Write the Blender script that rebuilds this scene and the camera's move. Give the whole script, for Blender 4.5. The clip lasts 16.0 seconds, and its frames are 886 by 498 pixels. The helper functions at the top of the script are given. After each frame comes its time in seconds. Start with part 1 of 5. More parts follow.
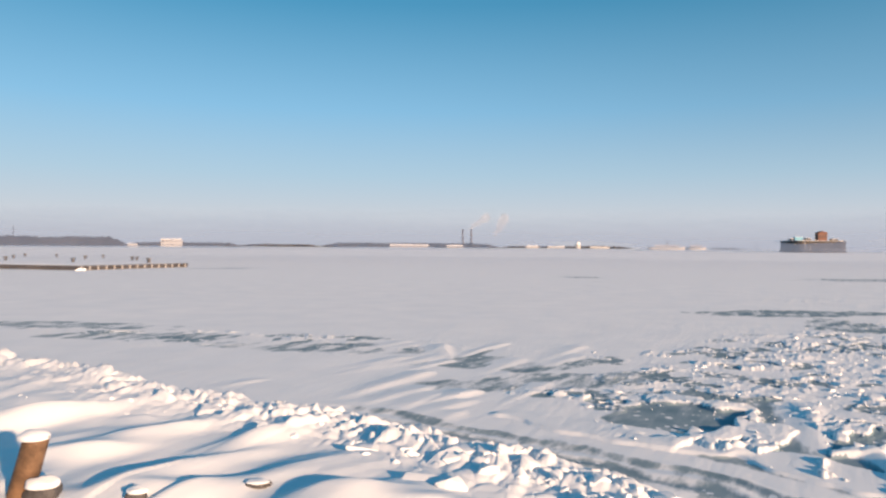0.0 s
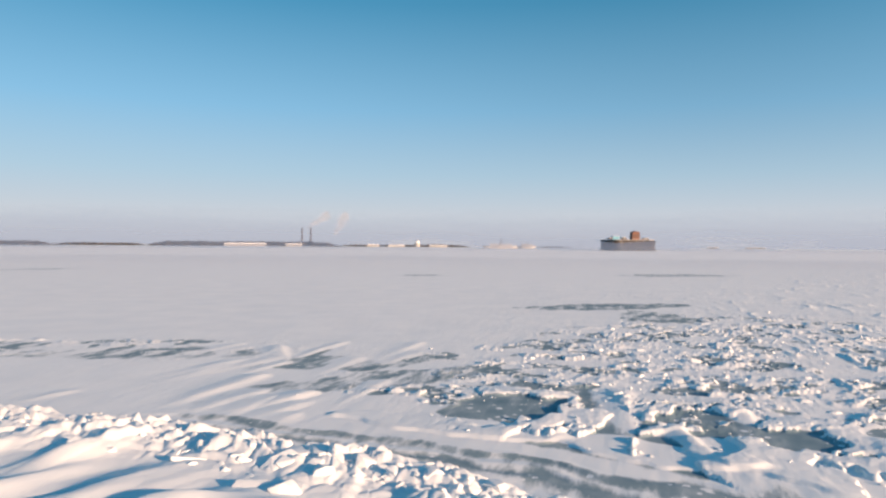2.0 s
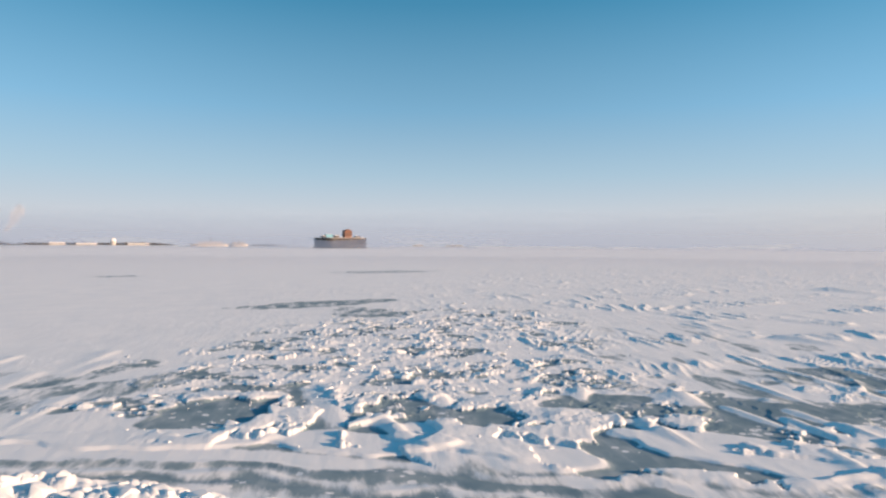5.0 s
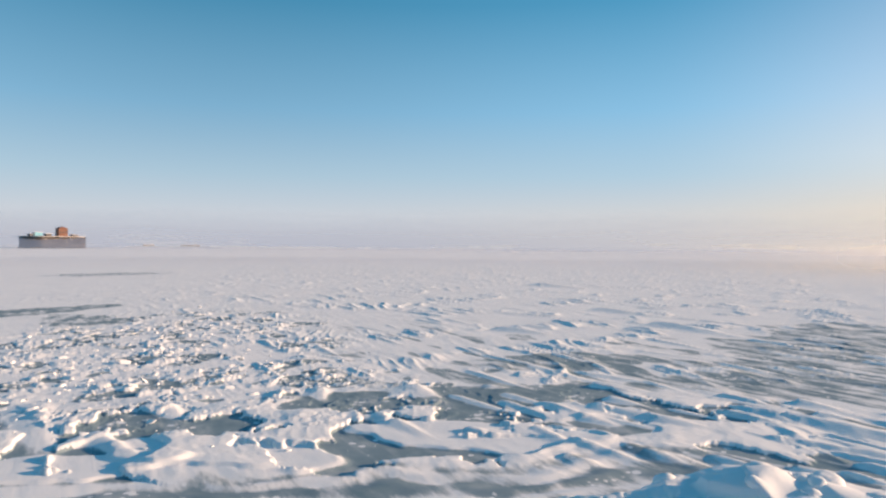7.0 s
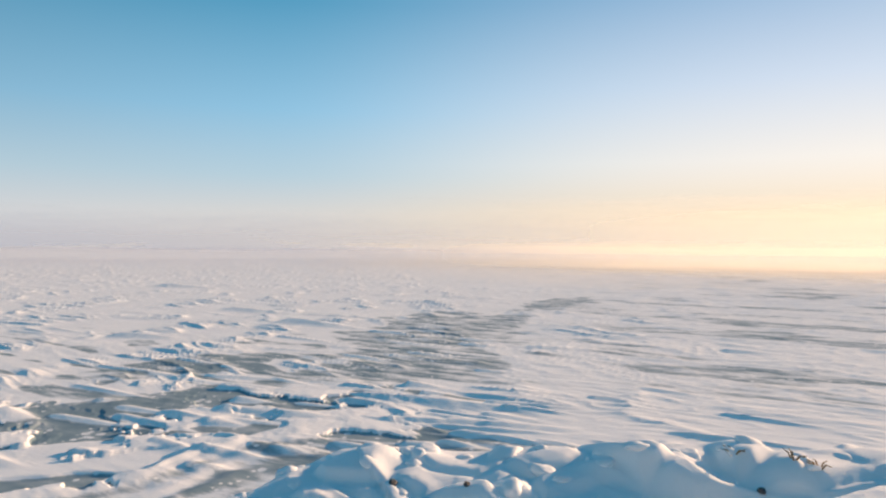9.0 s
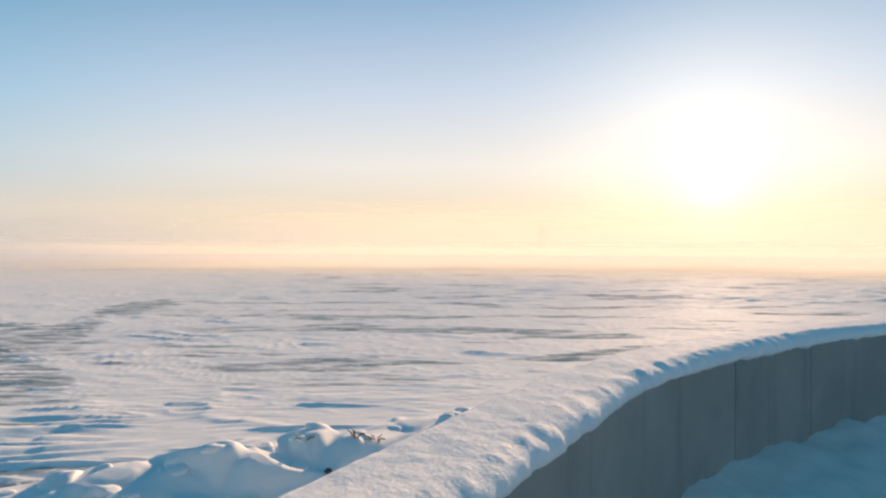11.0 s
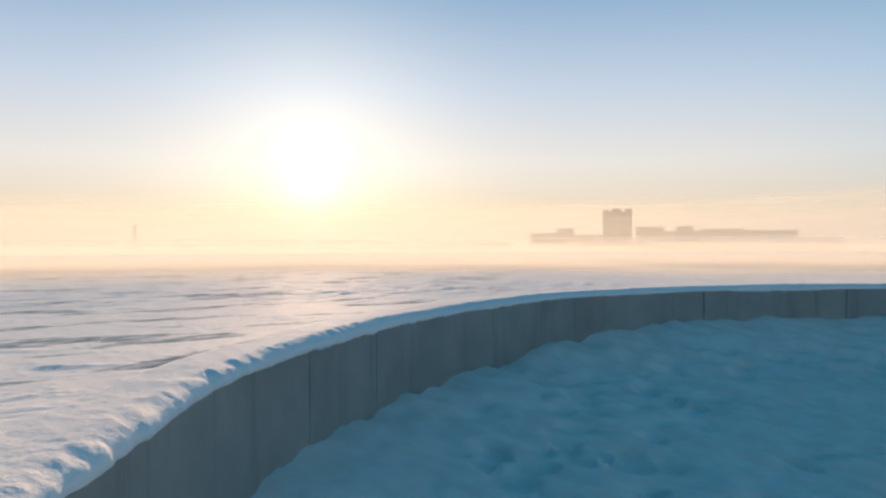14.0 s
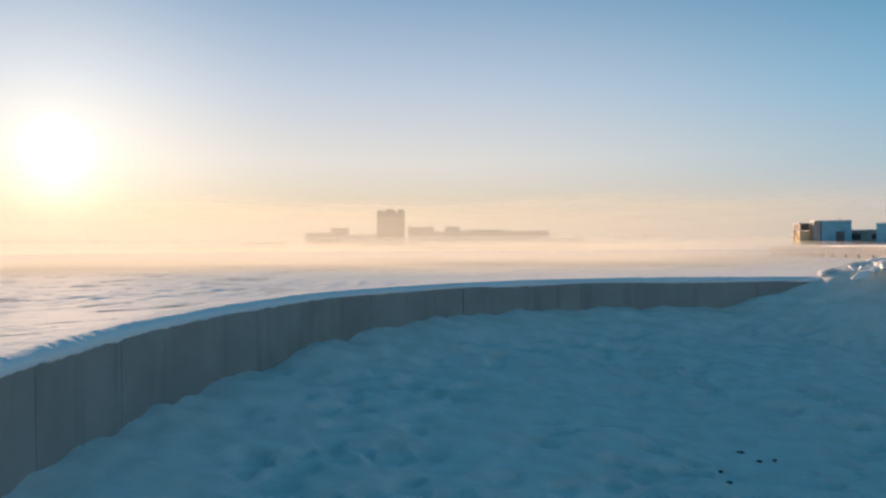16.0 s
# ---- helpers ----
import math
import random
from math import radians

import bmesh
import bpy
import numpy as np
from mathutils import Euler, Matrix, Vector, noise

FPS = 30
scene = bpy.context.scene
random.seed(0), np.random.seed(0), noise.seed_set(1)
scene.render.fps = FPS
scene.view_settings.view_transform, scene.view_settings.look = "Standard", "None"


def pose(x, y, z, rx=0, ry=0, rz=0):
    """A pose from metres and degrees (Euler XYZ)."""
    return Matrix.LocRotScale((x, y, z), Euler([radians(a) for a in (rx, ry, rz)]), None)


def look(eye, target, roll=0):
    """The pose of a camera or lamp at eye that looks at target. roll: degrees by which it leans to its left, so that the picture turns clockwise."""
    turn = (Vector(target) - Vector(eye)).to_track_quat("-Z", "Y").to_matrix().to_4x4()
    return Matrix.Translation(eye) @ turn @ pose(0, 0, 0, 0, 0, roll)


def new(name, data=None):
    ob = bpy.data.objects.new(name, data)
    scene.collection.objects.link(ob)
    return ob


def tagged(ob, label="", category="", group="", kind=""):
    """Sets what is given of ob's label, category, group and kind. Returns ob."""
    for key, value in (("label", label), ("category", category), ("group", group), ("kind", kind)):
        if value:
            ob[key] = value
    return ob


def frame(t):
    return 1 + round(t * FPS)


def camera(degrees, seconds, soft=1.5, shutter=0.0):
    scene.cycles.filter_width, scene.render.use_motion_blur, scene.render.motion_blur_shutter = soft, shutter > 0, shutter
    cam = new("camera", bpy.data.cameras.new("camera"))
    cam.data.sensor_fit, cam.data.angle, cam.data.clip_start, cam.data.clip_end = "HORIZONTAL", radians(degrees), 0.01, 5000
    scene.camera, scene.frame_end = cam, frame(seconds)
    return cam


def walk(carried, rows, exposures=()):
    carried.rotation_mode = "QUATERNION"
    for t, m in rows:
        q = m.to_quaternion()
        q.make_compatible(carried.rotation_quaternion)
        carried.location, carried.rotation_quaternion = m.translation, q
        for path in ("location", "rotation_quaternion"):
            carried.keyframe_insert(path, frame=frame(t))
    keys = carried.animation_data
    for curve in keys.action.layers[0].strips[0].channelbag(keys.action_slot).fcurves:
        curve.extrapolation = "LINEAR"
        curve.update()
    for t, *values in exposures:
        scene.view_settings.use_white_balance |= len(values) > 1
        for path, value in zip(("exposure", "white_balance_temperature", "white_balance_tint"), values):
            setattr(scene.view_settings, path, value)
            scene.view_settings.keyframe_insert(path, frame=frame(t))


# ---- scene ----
cam = camera(65.35, 16.0, soft=2.4)
# seconds, x, y, z, yaw, pitch, roll
ROWS = [
    (0.0, -0.017, 0.004, 4.800, -0.00, -0.23, -0.40),
    (0.5, 0.008, -0.004, 4.800, -3.41, -0.25, -0.39),
    (1.0, 0.035, -0.012, 4.800, -6.68, -0.30, -0.39),
    (1.5, 0.059, -0.013, 4.800, -9.80, -0.28, -0.40),
    (2.0, 0.081, -0.010, 4.800, -13.17, -0.26, -0.41),
    (2.5, 0.102, -0.011, 4.800, -16.69, -0.27, -0.40),
    (3.0, 0.119, -0.018, 4.800, -20.26, -0.28, -0.37),
    (5.5, 0.199, -0.075, 4.800, -41.36, -0.25, -0.32),
    (6.0, 0.230, -0.102, 4.800, -46.46, -0.20, -0.35),
    (6.5, 0.254, -0.126, 4.800, -51.82, -0.18, -0.38),
    (7.0, 0.276, -0.151, 4.800, -57.58, -0.15, -0.40),
    (7.5, 0.303, -0.185, 4.800, -63.95, -0.17, -0.40),
    (8.0, 0.330, -0.228, 4.800, -71.43, -0.14, -0.41),
    (8.5, 0.337, -0.270, 4.800, -78.99, -0.13, -0.42),
    (9.0, 0.339, -0.313, 4.800, -87.29, -0.07, -0.42),
    (9.5, 0.338, -0.366, 4.800, -95.90, -0.00, -0.44),
    (10.0, 0.332, -0.420, 4.800, -104.65, 0.08, -0.45),
    (12.5, 0.216, -0.582, 4.800, -138.78, -0.07, 0.11),
    (13.0, 0.205, -0.592, 4.800, -143.17, -0.06, 0.18),
    (13.5, 0.187, -0.605, 4.800, -147.68, -0.09, 0.26),
    (14.0, 0.156, -0.629, 4.800, -152.66, -0.10, 0.32),
    (14.5, 0.127, -0.642, 4.800, -157.35, -0.14, 0.35),
    (15.0, 0.100, -0.653, 4.800, -162.08, -0.15, 0.38),
    (15.5, 0.076, -0.657, 4.800, -166.35, -0.19, 0.40),
    (16.0, 0.041, -0.660, 4.800, -171.15, -0.25, 0.41),
]
EXPOSURES = [(0.0, 1.48, 6500, 10), (6.5, 1.5, 6520, 10), (9.3, 1.56, 7000, 11), (10.2, 1.52, 7000, 11), (12.5, 1.38, 6900, 10), (14.0, 1.37, 6850, 10), (16.0, 1.25, 6850, 10)]
walk(cam, [(t, pose(x, y, z, 90 + pitch, roll, yaw)) for t, x, y, z, yaw, pitch, roll in ROWS], EXPOSURES)

# ---- light ----
SUN_AZ, SUN_EL = 142.0, 12.4
sx = math.sin(radians(SUN_AZ)) * math.cos(radians(SUN_EL))
sy = math.cos(radians(SUN_AZ)) * math.cos(radians(SUN_EL))
sz = math.sin(radians(SUN_EL))
SUN = Vector((sx, sy, sz))
lamp = bpy.data.lights.new("sun", "SUN")
lamp.energy, lamp.angle, lamp.color = 2.85, radians(1.2), (1.0, 0.66, 0.42)
sun = new("sun", lamp)
sun.matrix_world = look(SUN * 50, (0, 0, 0))
GLOW = Vector((sx, sy, math.tan(radians(7.2)) * math.hypot(sx, sy))).normalized()


class Net:
    """A small helper for node trees."""

    def __init__(self, tree):
        self.t = tree
        tree.nodes.clear()

    def node(self, kind, **inputs):
        n = self.t.nodes.new(kind)
        for k, v in inputs.items():
            key = int(k[1:]) if k[0] == "i" and k[1:].isdigit() else k.replace("_", " ")
            sock = n.inputs[key]
            if isinstance(v, bpy.types.NodeSocket):
                self.t.links.new(v, sock)
            else:
                sock.default_value = v
        return n

    def math(self, op, a, b=0.0, clamp=False):
        n = self.node("ShaderNodeMath", i0=a, i1=b)
        n.operation, n.use_clamp = op, clamp
        return n.outputs[0]

    def mix(self, fac, a, b, blend="MIX"):
        n = self.t.nodes.new("ShaderNodeMix")
        n.data_type, n.blend_type = "RGBA", blend
        for i, v in ((0, fac), (6, a), (7, b)):
            if isinstance(v, bpy.types.NodeSocket):
                self.t.links.new(v, n.inputs[i])
            elif i == 0:
                n.inputs[i].default_value = v
            else:
                n.inputs[i].default_value = (*v[:3], 1)
        return n.outputs[2]

    def ramp(self, fac, stops, smooth=False):
        n = self.node("ShaderNodeValToRGB", Fac=fac)
        r = n.color_ramp
        r.interpolation = "EASE" if smooth else "LINEAR"
        while len(r.elements) < len(stops):
            r.elements.new(0.5)
        for e, (p, c) in zip(r.elements, stops):
            e.position = p
            e.color = (*c, 1) if isinstance(c, tuple) else (c, c, c, 1)
        return n.outputs[0]

    def span(self, value, a, b, c=0.0, d=1.0, smooth=True):
        n = self.node("ShaderNodeMapRange", Value=value, From_Min=a, From_Max=b, To_Min=c, To_Max=d)
        n.interpolation_type = "SMOOTHSTEP" if smooth else "LINEAR"
        return n.outputs[0]

    def noise(self, vec, scale, detail=4.0, rough=0.55):
        return self.node("ShaderNodeTexNoise", Vector=vec, Scale=scale, Detail=detail, Roughness=rough).outputs[0]

    def stretch(self, vec, size, turn=0.0):
        return self.node("ShaderNodeMapping", Vector=vec, Scale=size, Rotation=(0, 0, turn)).outputs[0]

    def windward(self, vec, along, across):
        """Places measured along the wind (north-north-east) and across it, in lengths of the pattern."""
        n = self.node("ShaderNodeMapping", Vector=vec, Scale=(along, across, across), Rotation=(0, 0, radians(62)))
        n.vector_type = "TEXTURE"
        return n.outputs[0]

    def bump(self, height, strength, distance, normal=None):
        n = self.node("ShaderNodeBump", Height=height, Strength=strength, Distance=distance)
        if normal is not None:
            self.t.links.new(normal, n.inputs["Normal"])
        return n.outputs[0]


# sky: clear winter afternoon, pale frost haze along the horizon, glow round the low sun
world = bpy.data.worlds.new("sky")
scene.world = world
world.use_nodes = True
w = Net(world.node_tree)
way = w.node("ShaderNodeTexCoord").outputs["Generated"]
up = w.node("ShaderNodeSeparateXYZ", Vector=way).outputs[2]
dot = w.node("ShaderNodeVectorMath", i0=way, i1=tuple(GLOW))
dot.operation = "DOT_PRODUCT"
near = dot.outputs["Value"]
nish = w.t.nodes.new("ShaderNodeTexSky")
nish.sky_type, nish.sun_disc = "NISHITA", False
nish.sun_elevation, nish.sun_rotation = radians(SUN_EL), radians(SUN_AZ)
nish.air_density, nish.dust_density = 1.0, 1.0
cool = w.ramp(up, [(0.0, (0.54, 0.55, 0.62)), (0.012, (0.57, 0.58, 0.64)), (0.045, (0.61, 0.66, 0.73)), (0.10, (0.45, 0.63, 0.77)), (0.19, (0.255, 0.54, 0.79)), (0.33, (0.075, 0.33, 0.56)), (0.50, (0.034, 0.245, 0.43)), (1.0, (0.018, 0.17, 0.335))])
warm = w.ramp(up, [(0.0, (0.88, 0.74, 0.60)), (0.05, (0.92, 0.79, 0.64)), (0.12, (0.87, 0.86, 0.86)), (0.22, (0.58, 0.70, 0.88)), (0.36, (0.23, 0.43, 0.69)), (0.55, (0.05, 0.23, 0.42)), (1.0, (0.018, 0.17, 0.335))])
blend = w.span(near, 0.36, 0.94)
col = w.mix(blend, cool, warm)
# frost haze near the horizon takes the low sun's tint well to either side
low = w.math("MULTIPLY", w.span(near, -0.15, 0.85), w.span(up, 0.0, 0.11, 0.6, 0.0))
col = w.mix(low, col, (0.86, 0.75, 0.60))
# deepest blue at right angles to the sun
side = w.span(w.math("ABSOLUTE", w.math("ADD", near, 0.22)), 0.0, 0.8, 0.82, 1.05)
col = w.mix(w.span(up, 0.02, 0.22), col, w.mix(1.0, col, side, "MULTIPLY"))
glow = w.math("ADD", w.math("POWER", w.math("MAXIMUM", near, 0.0), 3800.0), w.math("MULTIPLY", w.math("POWER", w.math("MAXIMUM", near, 0.0), 420.0), 0.036))
halo = w.math("POWER", w.math("MAXIMUM", near, 0.0), 60.0)
lower = w.node("ShaderNodeVectorMath", i0=way, i1=tuple(Vector((sx, sy, math.tan(radians(3.6)) * math.hypot(sx, sy))).normalized()))
lower.operation = "DOT_PRODUCT"
glow = w.math("ADD", glow, w.math("MULTIPLY", w.math("POWER", w.math("MAXIMUM", lower.outputs["Value"], 0.0), 900.0), 0.06))
col = w.mix(1.0, col, w.mix(glow, (0, 0, 0), (4.0, 3.8, 3.3)), "ADD")
col = w.mix(1.0, col, w.mix(halo, (0, 0, 0), (0.27, 0.23, 0.165)), "ADD")
thin = w.mix(1.0, nish.outputs[0], (0.05, 0.05, 0.05), "MULTIPLY")
col = w.mix(0.08, col, thin)
bg = w.node("ShaderNodeBackground", Color=col, Strength=0.36)
out = w.node("ShaderNodeOutputWorld", Surface=bg.outputs[0])

# ---- materials ----


def material(name):
    m = bpy.data.materials.new(name)
    m.use_nodes = True
    n = Net(m.node_tree)
    return m, n


def finish(n, shader):
    n.node("ShaderNodeOutputMaterial", Surface=shader)


def plain(name, colour, rough=0.7, metal=0.0, grain=0.15, scale=3.0, bump=0.0):
    """A painted, wooden or stony surface with grain at two scales."""
    m, n = material(name)
    at = n.node("ShaderNodeTexCoord").outputs["Object"]
    a = n.noise(at, scale, 5)
    b = n.noise(at, scale * 9, 3)
    f = n.math("ADD", n.math("MULTIPLY", a, 0.7), n.math("MULTIPLY", b, 0.3))
    dark = tuple(c * (1 - 2 * grain) for c in colour)
    light = tuple(min(1, c * (1 + 1.4 * grain)) for c in colour)
    c = n.ramp(f, [(0.3, dark), (0.7, light)])
    p = n.node("ShaderNodeBsdfPrincipled", Base_Color=c, Roughness=rough, Metallic=metal)
    if bump:
        n.t.links.new(n.bump(f, 0.6, bump), p.inputs["Normal"])
    finish(n, p.outputs[0])
    return m


def snow_shader(n, at, fine=1.0, bare=None, trodden_shade=False):
    """Wind-packed snow; bare, 0 to 1, is where the wind has swept it off the ice."""
    big = n.noise(at, 0.35, 4)
    mid = n.noise(at, 3.0, 5, 0.6)
    grit = n.noise(at, 28.0, 4, 0.65)
    c = n.ramp(big, [(0.3, (0.80, 0.815, 0.835)), (0.7, (0.88, 0.88, 0.885))])
    if trodden_shade:
        # trodden snow's lower tone, plus a darker, warmer shade put into its colour
        c = n.mix(n.span(mid, 0.3, 0.7, 0.45, 0.75), c, (0.56, 0.53, 0.49))
    h = n.math("ADD", n.math("MULTIPLY", mid, 0.75), n.math("MULTIPLY", grit, 0.25))
    nor = n.bump(h, 0.5 * fine, 0.016)
    if bare is None:
        d = n.node("ShaderNodeBsdfDiffuse", Color=c, Roughness=0.0, Normal=nor)
        g = n.node("ShaderNodeBsdfGlossy", Color=(0.9, 0.9, 0.9, 1), Roughness=0.6, Normal=nor)
        return n.node("ShaderNodeMixShader", i0=0.02, i1=d.outputs[0], i2=g.outputs[0]).outputs[0]
    # clear ice with frost and thin drifting snow on it
    ripple = n.noise(n.windward(at, 2.2, 0.55), 1.0, 7, 0.62)
    swell = n.noise(n.windward(at, 9.0, 2.4), 1.0, 5, 0.6)
    nor = n.bump(ripple, 0.5, 0.035, n.bump(swell, 0.3, 0.08, nor))
    streak = n.noise(n.windward(at, 3.0, 0.5), 1.0, 7, 0.62)
    cloud = n.noise(at, 0.8, 5)
    ice = n.ramp(cloud, [(0.3, (0.15, 0.235, 0.285)), (0.55, (0.24, 0.32, 0.365)), (0.75, (0.38, 0.44, 0.475))])
    ice = n.mix(n.span(streak, 0.48, 0.80, 0.0, 0.55), ice, (0.55, 0.59, 0.63))
    blown = n.noise(n.windward(at, 2.6, 0.75), 1.0, 8, 0.66)
    edge = n.math("ADD", bare, n.math("MULTIPLY", n.math("SUBTRACT", blown, 0.5), 1.5))
    # crumbs of crust frozen to the ice
    cell = n.node("ShaderNodeTexVoronoi", Vector=n.stretch(at, (1, 1, 0.2)), Scale=3.6, Randomness=1.0)
    size = n.math("MULTIPLY", n.node("ShaderNodeSeparateColor", Color=cell.outputs["Color"]).outputs[0], 0.50)
    crumb = n.span(n.math("SUBTRACT", cell.outputs["Distance"], n.math("MULTIPLY", size, n.span(cloud, 0.42, 0.62))), -0.04, 0.03)
    k = n.math("MULTIPLY", n.span(edge, 0.36, 0.70), n.math("MAXIMUM", crumb, 0.12))
    flat = n.bump(crumb, -0.5, 0.03, n.bump(streak, 0.2, 0.012))
    d = n.node("ShaderNodeBsdfDiffuse", Color=c, Roughness=0.0, Normal=nor)
    g = n.node("ShaderNodeBsdfGlossy", Color=(0.9, 0.9, 0.9, 1), Roughness=0.72, Normal=nor)
    s = n.node("ShaderNodeMixShader", i0=0.08, i1=d.outputs[0], i2=g.outputs[0])
    i = n.node("ShaderNodeBsdfPrincipled", Base_Color=ice, Roughness=0.6, Normal=flat)
    i.inputs["Specular IOR Level"].default_value = 0.0
    return n.node("ShaderNodeMixShader", i0=k, i1=s.outputs[0], i2=i.outputs[0]).outputs[0]


def make_snow(name, attribute=False, fine=1.0, trodden_shade=False):
    m, n = material(name)
    at = n.node("ShaderNodeNewGeometry").outputs["Position"]
    bare = None
    if attribute:
        a = n.t.nodes.new("ShaderNodeAttribute")
        a.attribute_name = "bare"
        bare = a.outputs["Fac"]
    finish(n, snow_shader(n, at, fine, bare, trodden_shade))
    return m


SNOW_ICE = make_snow("snow_and_ice", True)
SNOW = make_snow("snow")
COURT = make_snow("trodden_snow", False, 2.0, True)
BLOCK = make_snow("broken_snow", False, 2.2)
CAP = make_snow("wind_crusted_snow", False, 2.6)


def make_concrete():
    m, n = material("concrete")
    at = n.node("ShaderNodeTexCoord").outputs["Object"]
    rnd = n.node("ShaderNodeObjectInfo").outputs["Random"]
    a = n.noise(at, 1.3, 5)
    b = n.noise(at, 22, 4)
    run = n.noise(n.stretch(at, (6, 6, 0.5)), 1.0, 4)
    c = n.ramp(a, [(0.3, (0.25, 0.245, 0.23)), (0.7, (0.36, 0.35, 0.33))])
    c = n.mix(n.span(run, 0.52, 0.75, 0, 0.55), c, (0.17, 0.165, 0.155))
    c = n.mix(n.math("MULTIPLY", rnd, 0.35), c, (0.27, 0.27, 0.265))
    p = n.node("ShaderNodeBsdfPrincipled", Base_Color=c, Roughness=0.85, Normal=n.bump(b, 0.4, 0.008))
    finish(n, p.outputs[0])
    return m


CONCRETE = make_concrete()
WOOD = plain("weathered_wood", (0.17, 0.10, 0.055), 0.8, 0, 0.35, 4, 0.02)
STONE = plain("dark_stone", (0.085, 0.08, 0.08), 0.8, 0, 0.3, 3, 0.02)
REED = plain("dry_stalk", (0.28, 0.17, 0.07), 0.85)
MASONRY = plain("granite_masonry", (0.072, 0.066, 0.064), 0.85, 0, 0.25, 0.15)
BRICK = plain("red_brick", (0.19, 0.095, 0.07), 0.85, 0, 0.2, 0.2)
DARK = plain("dark_opening", (0.03, 0.03, 0.035), 0.5)
ROOF = plain("snowy_roof", (0.78, 0.78, 0.79), 0.8, 0, 0.06, 0.2)
PLASTER = plain("pale_plaster", (0.46, 0.44, 0.41), 0.8, 0, 0.1, 0.1)
GREY = plain("grey_plaster", (0.33, 0.32, 0.31), 0.8, 0, 0.12, 0.1)
STEEL = plain("dark_steel", (0.11, 0.11, 0.12), 0.6, 0.3)
HULL = plain("dark_hull", (0.10, 0.11, 0.13), 0.6)
BLUE = plain("blue_cladding", (0.15, 0.40, 0.52), 0.6, 0, 0.15, 0.3)
YELLOW = plain("yellow_paint", (0.70, 0.55, 0.34), 0.7, 0, 0.12, 0.3)
WOODS = plain("bare_winter_woods", (0.055, 0.05, 0.05), 0.95, 0, 0.3, 0.02)
CHIMNEY = plain("chimney_concrete", (0.10, 0.085, 0.08), 0.85)


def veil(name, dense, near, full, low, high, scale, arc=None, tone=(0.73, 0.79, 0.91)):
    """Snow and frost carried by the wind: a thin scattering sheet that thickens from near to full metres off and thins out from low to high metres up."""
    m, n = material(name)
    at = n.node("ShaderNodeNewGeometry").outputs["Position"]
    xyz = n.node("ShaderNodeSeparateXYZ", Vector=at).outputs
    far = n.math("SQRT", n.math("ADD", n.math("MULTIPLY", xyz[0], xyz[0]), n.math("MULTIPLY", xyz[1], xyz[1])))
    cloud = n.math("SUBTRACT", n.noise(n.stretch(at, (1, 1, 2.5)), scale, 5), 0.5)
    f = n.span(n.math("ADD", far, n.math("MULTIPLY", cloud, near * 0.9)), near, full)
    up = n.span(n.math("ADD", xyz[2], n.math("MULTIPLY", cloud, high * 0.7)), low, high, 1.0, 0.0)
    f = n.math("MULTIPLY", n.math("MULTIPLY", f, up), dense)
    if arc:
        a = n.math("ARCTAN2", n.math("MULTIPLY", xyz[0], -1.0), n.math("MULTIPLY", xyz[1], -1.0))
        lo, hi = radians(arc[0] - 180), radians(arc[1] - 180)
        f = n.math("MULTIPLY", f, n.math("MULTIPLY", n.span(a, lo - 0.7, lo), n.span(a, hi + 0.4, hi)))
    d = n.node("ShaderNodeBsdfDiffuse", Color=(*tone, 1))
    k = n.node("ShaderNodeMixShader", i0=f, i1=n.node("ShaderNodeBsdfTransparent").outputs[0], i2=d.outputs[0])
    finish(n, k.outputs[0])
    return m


# (distance, height) rising outwards, arc in degrees, lean of the normals to the sun, material
# haze light is put into the tones: cream on sunward sheets, bluish on others
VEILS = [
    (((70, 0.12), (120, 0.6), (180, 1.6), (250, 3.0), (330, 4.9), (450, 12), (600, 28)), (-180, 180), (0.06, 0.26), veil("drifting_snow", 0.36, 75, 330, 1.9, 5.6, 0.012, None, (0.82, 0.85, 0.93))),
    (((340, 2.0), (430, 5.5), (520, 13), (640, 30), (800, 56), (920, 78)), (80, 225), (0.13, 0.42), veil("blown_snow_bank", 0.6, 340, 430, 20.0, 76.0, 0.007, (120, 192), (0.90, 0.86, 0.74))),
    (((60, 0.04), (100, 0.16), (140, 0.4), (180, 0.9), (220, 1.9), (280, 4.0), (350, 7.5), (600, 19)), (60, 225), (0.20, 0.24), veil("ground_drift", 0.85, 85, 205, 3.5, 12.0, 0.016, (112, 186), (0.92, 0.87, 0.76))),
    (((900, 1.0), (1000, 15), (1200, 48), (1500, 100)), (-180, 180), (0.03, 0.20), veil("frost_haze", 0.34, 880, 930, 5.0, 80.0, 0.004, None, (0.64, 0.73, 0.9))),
]
STEAM, sn = material("steam")
d = sn.node("ShaderNodeBsdfDiffuse", Color=(0.66, 0.60, 0.58, 1))
k = sn.node("ShaderNodeMixShader", i0=0.11, i1=sn.node("ShaderNodeBsdfTransparent").outputs[0], i2=d.outputs[0])
finish(sn, k.outputs[0])

# ---- mesh helpers ----


def link_mesh(name, verts, faces, mat, smooth=False, parent=None):
    me = bpy.data.meshes.new(name)
    me.from_pydata(verts, [], faces)
    me.materials.append(mat)
    if smooth:
        me.polygons.foreach_set("use_smooth", [True] * len(me.polygons))
    me.update()
    ob = new(name, me)
    if parent is not None:
        ob.parent = parent
    return ob


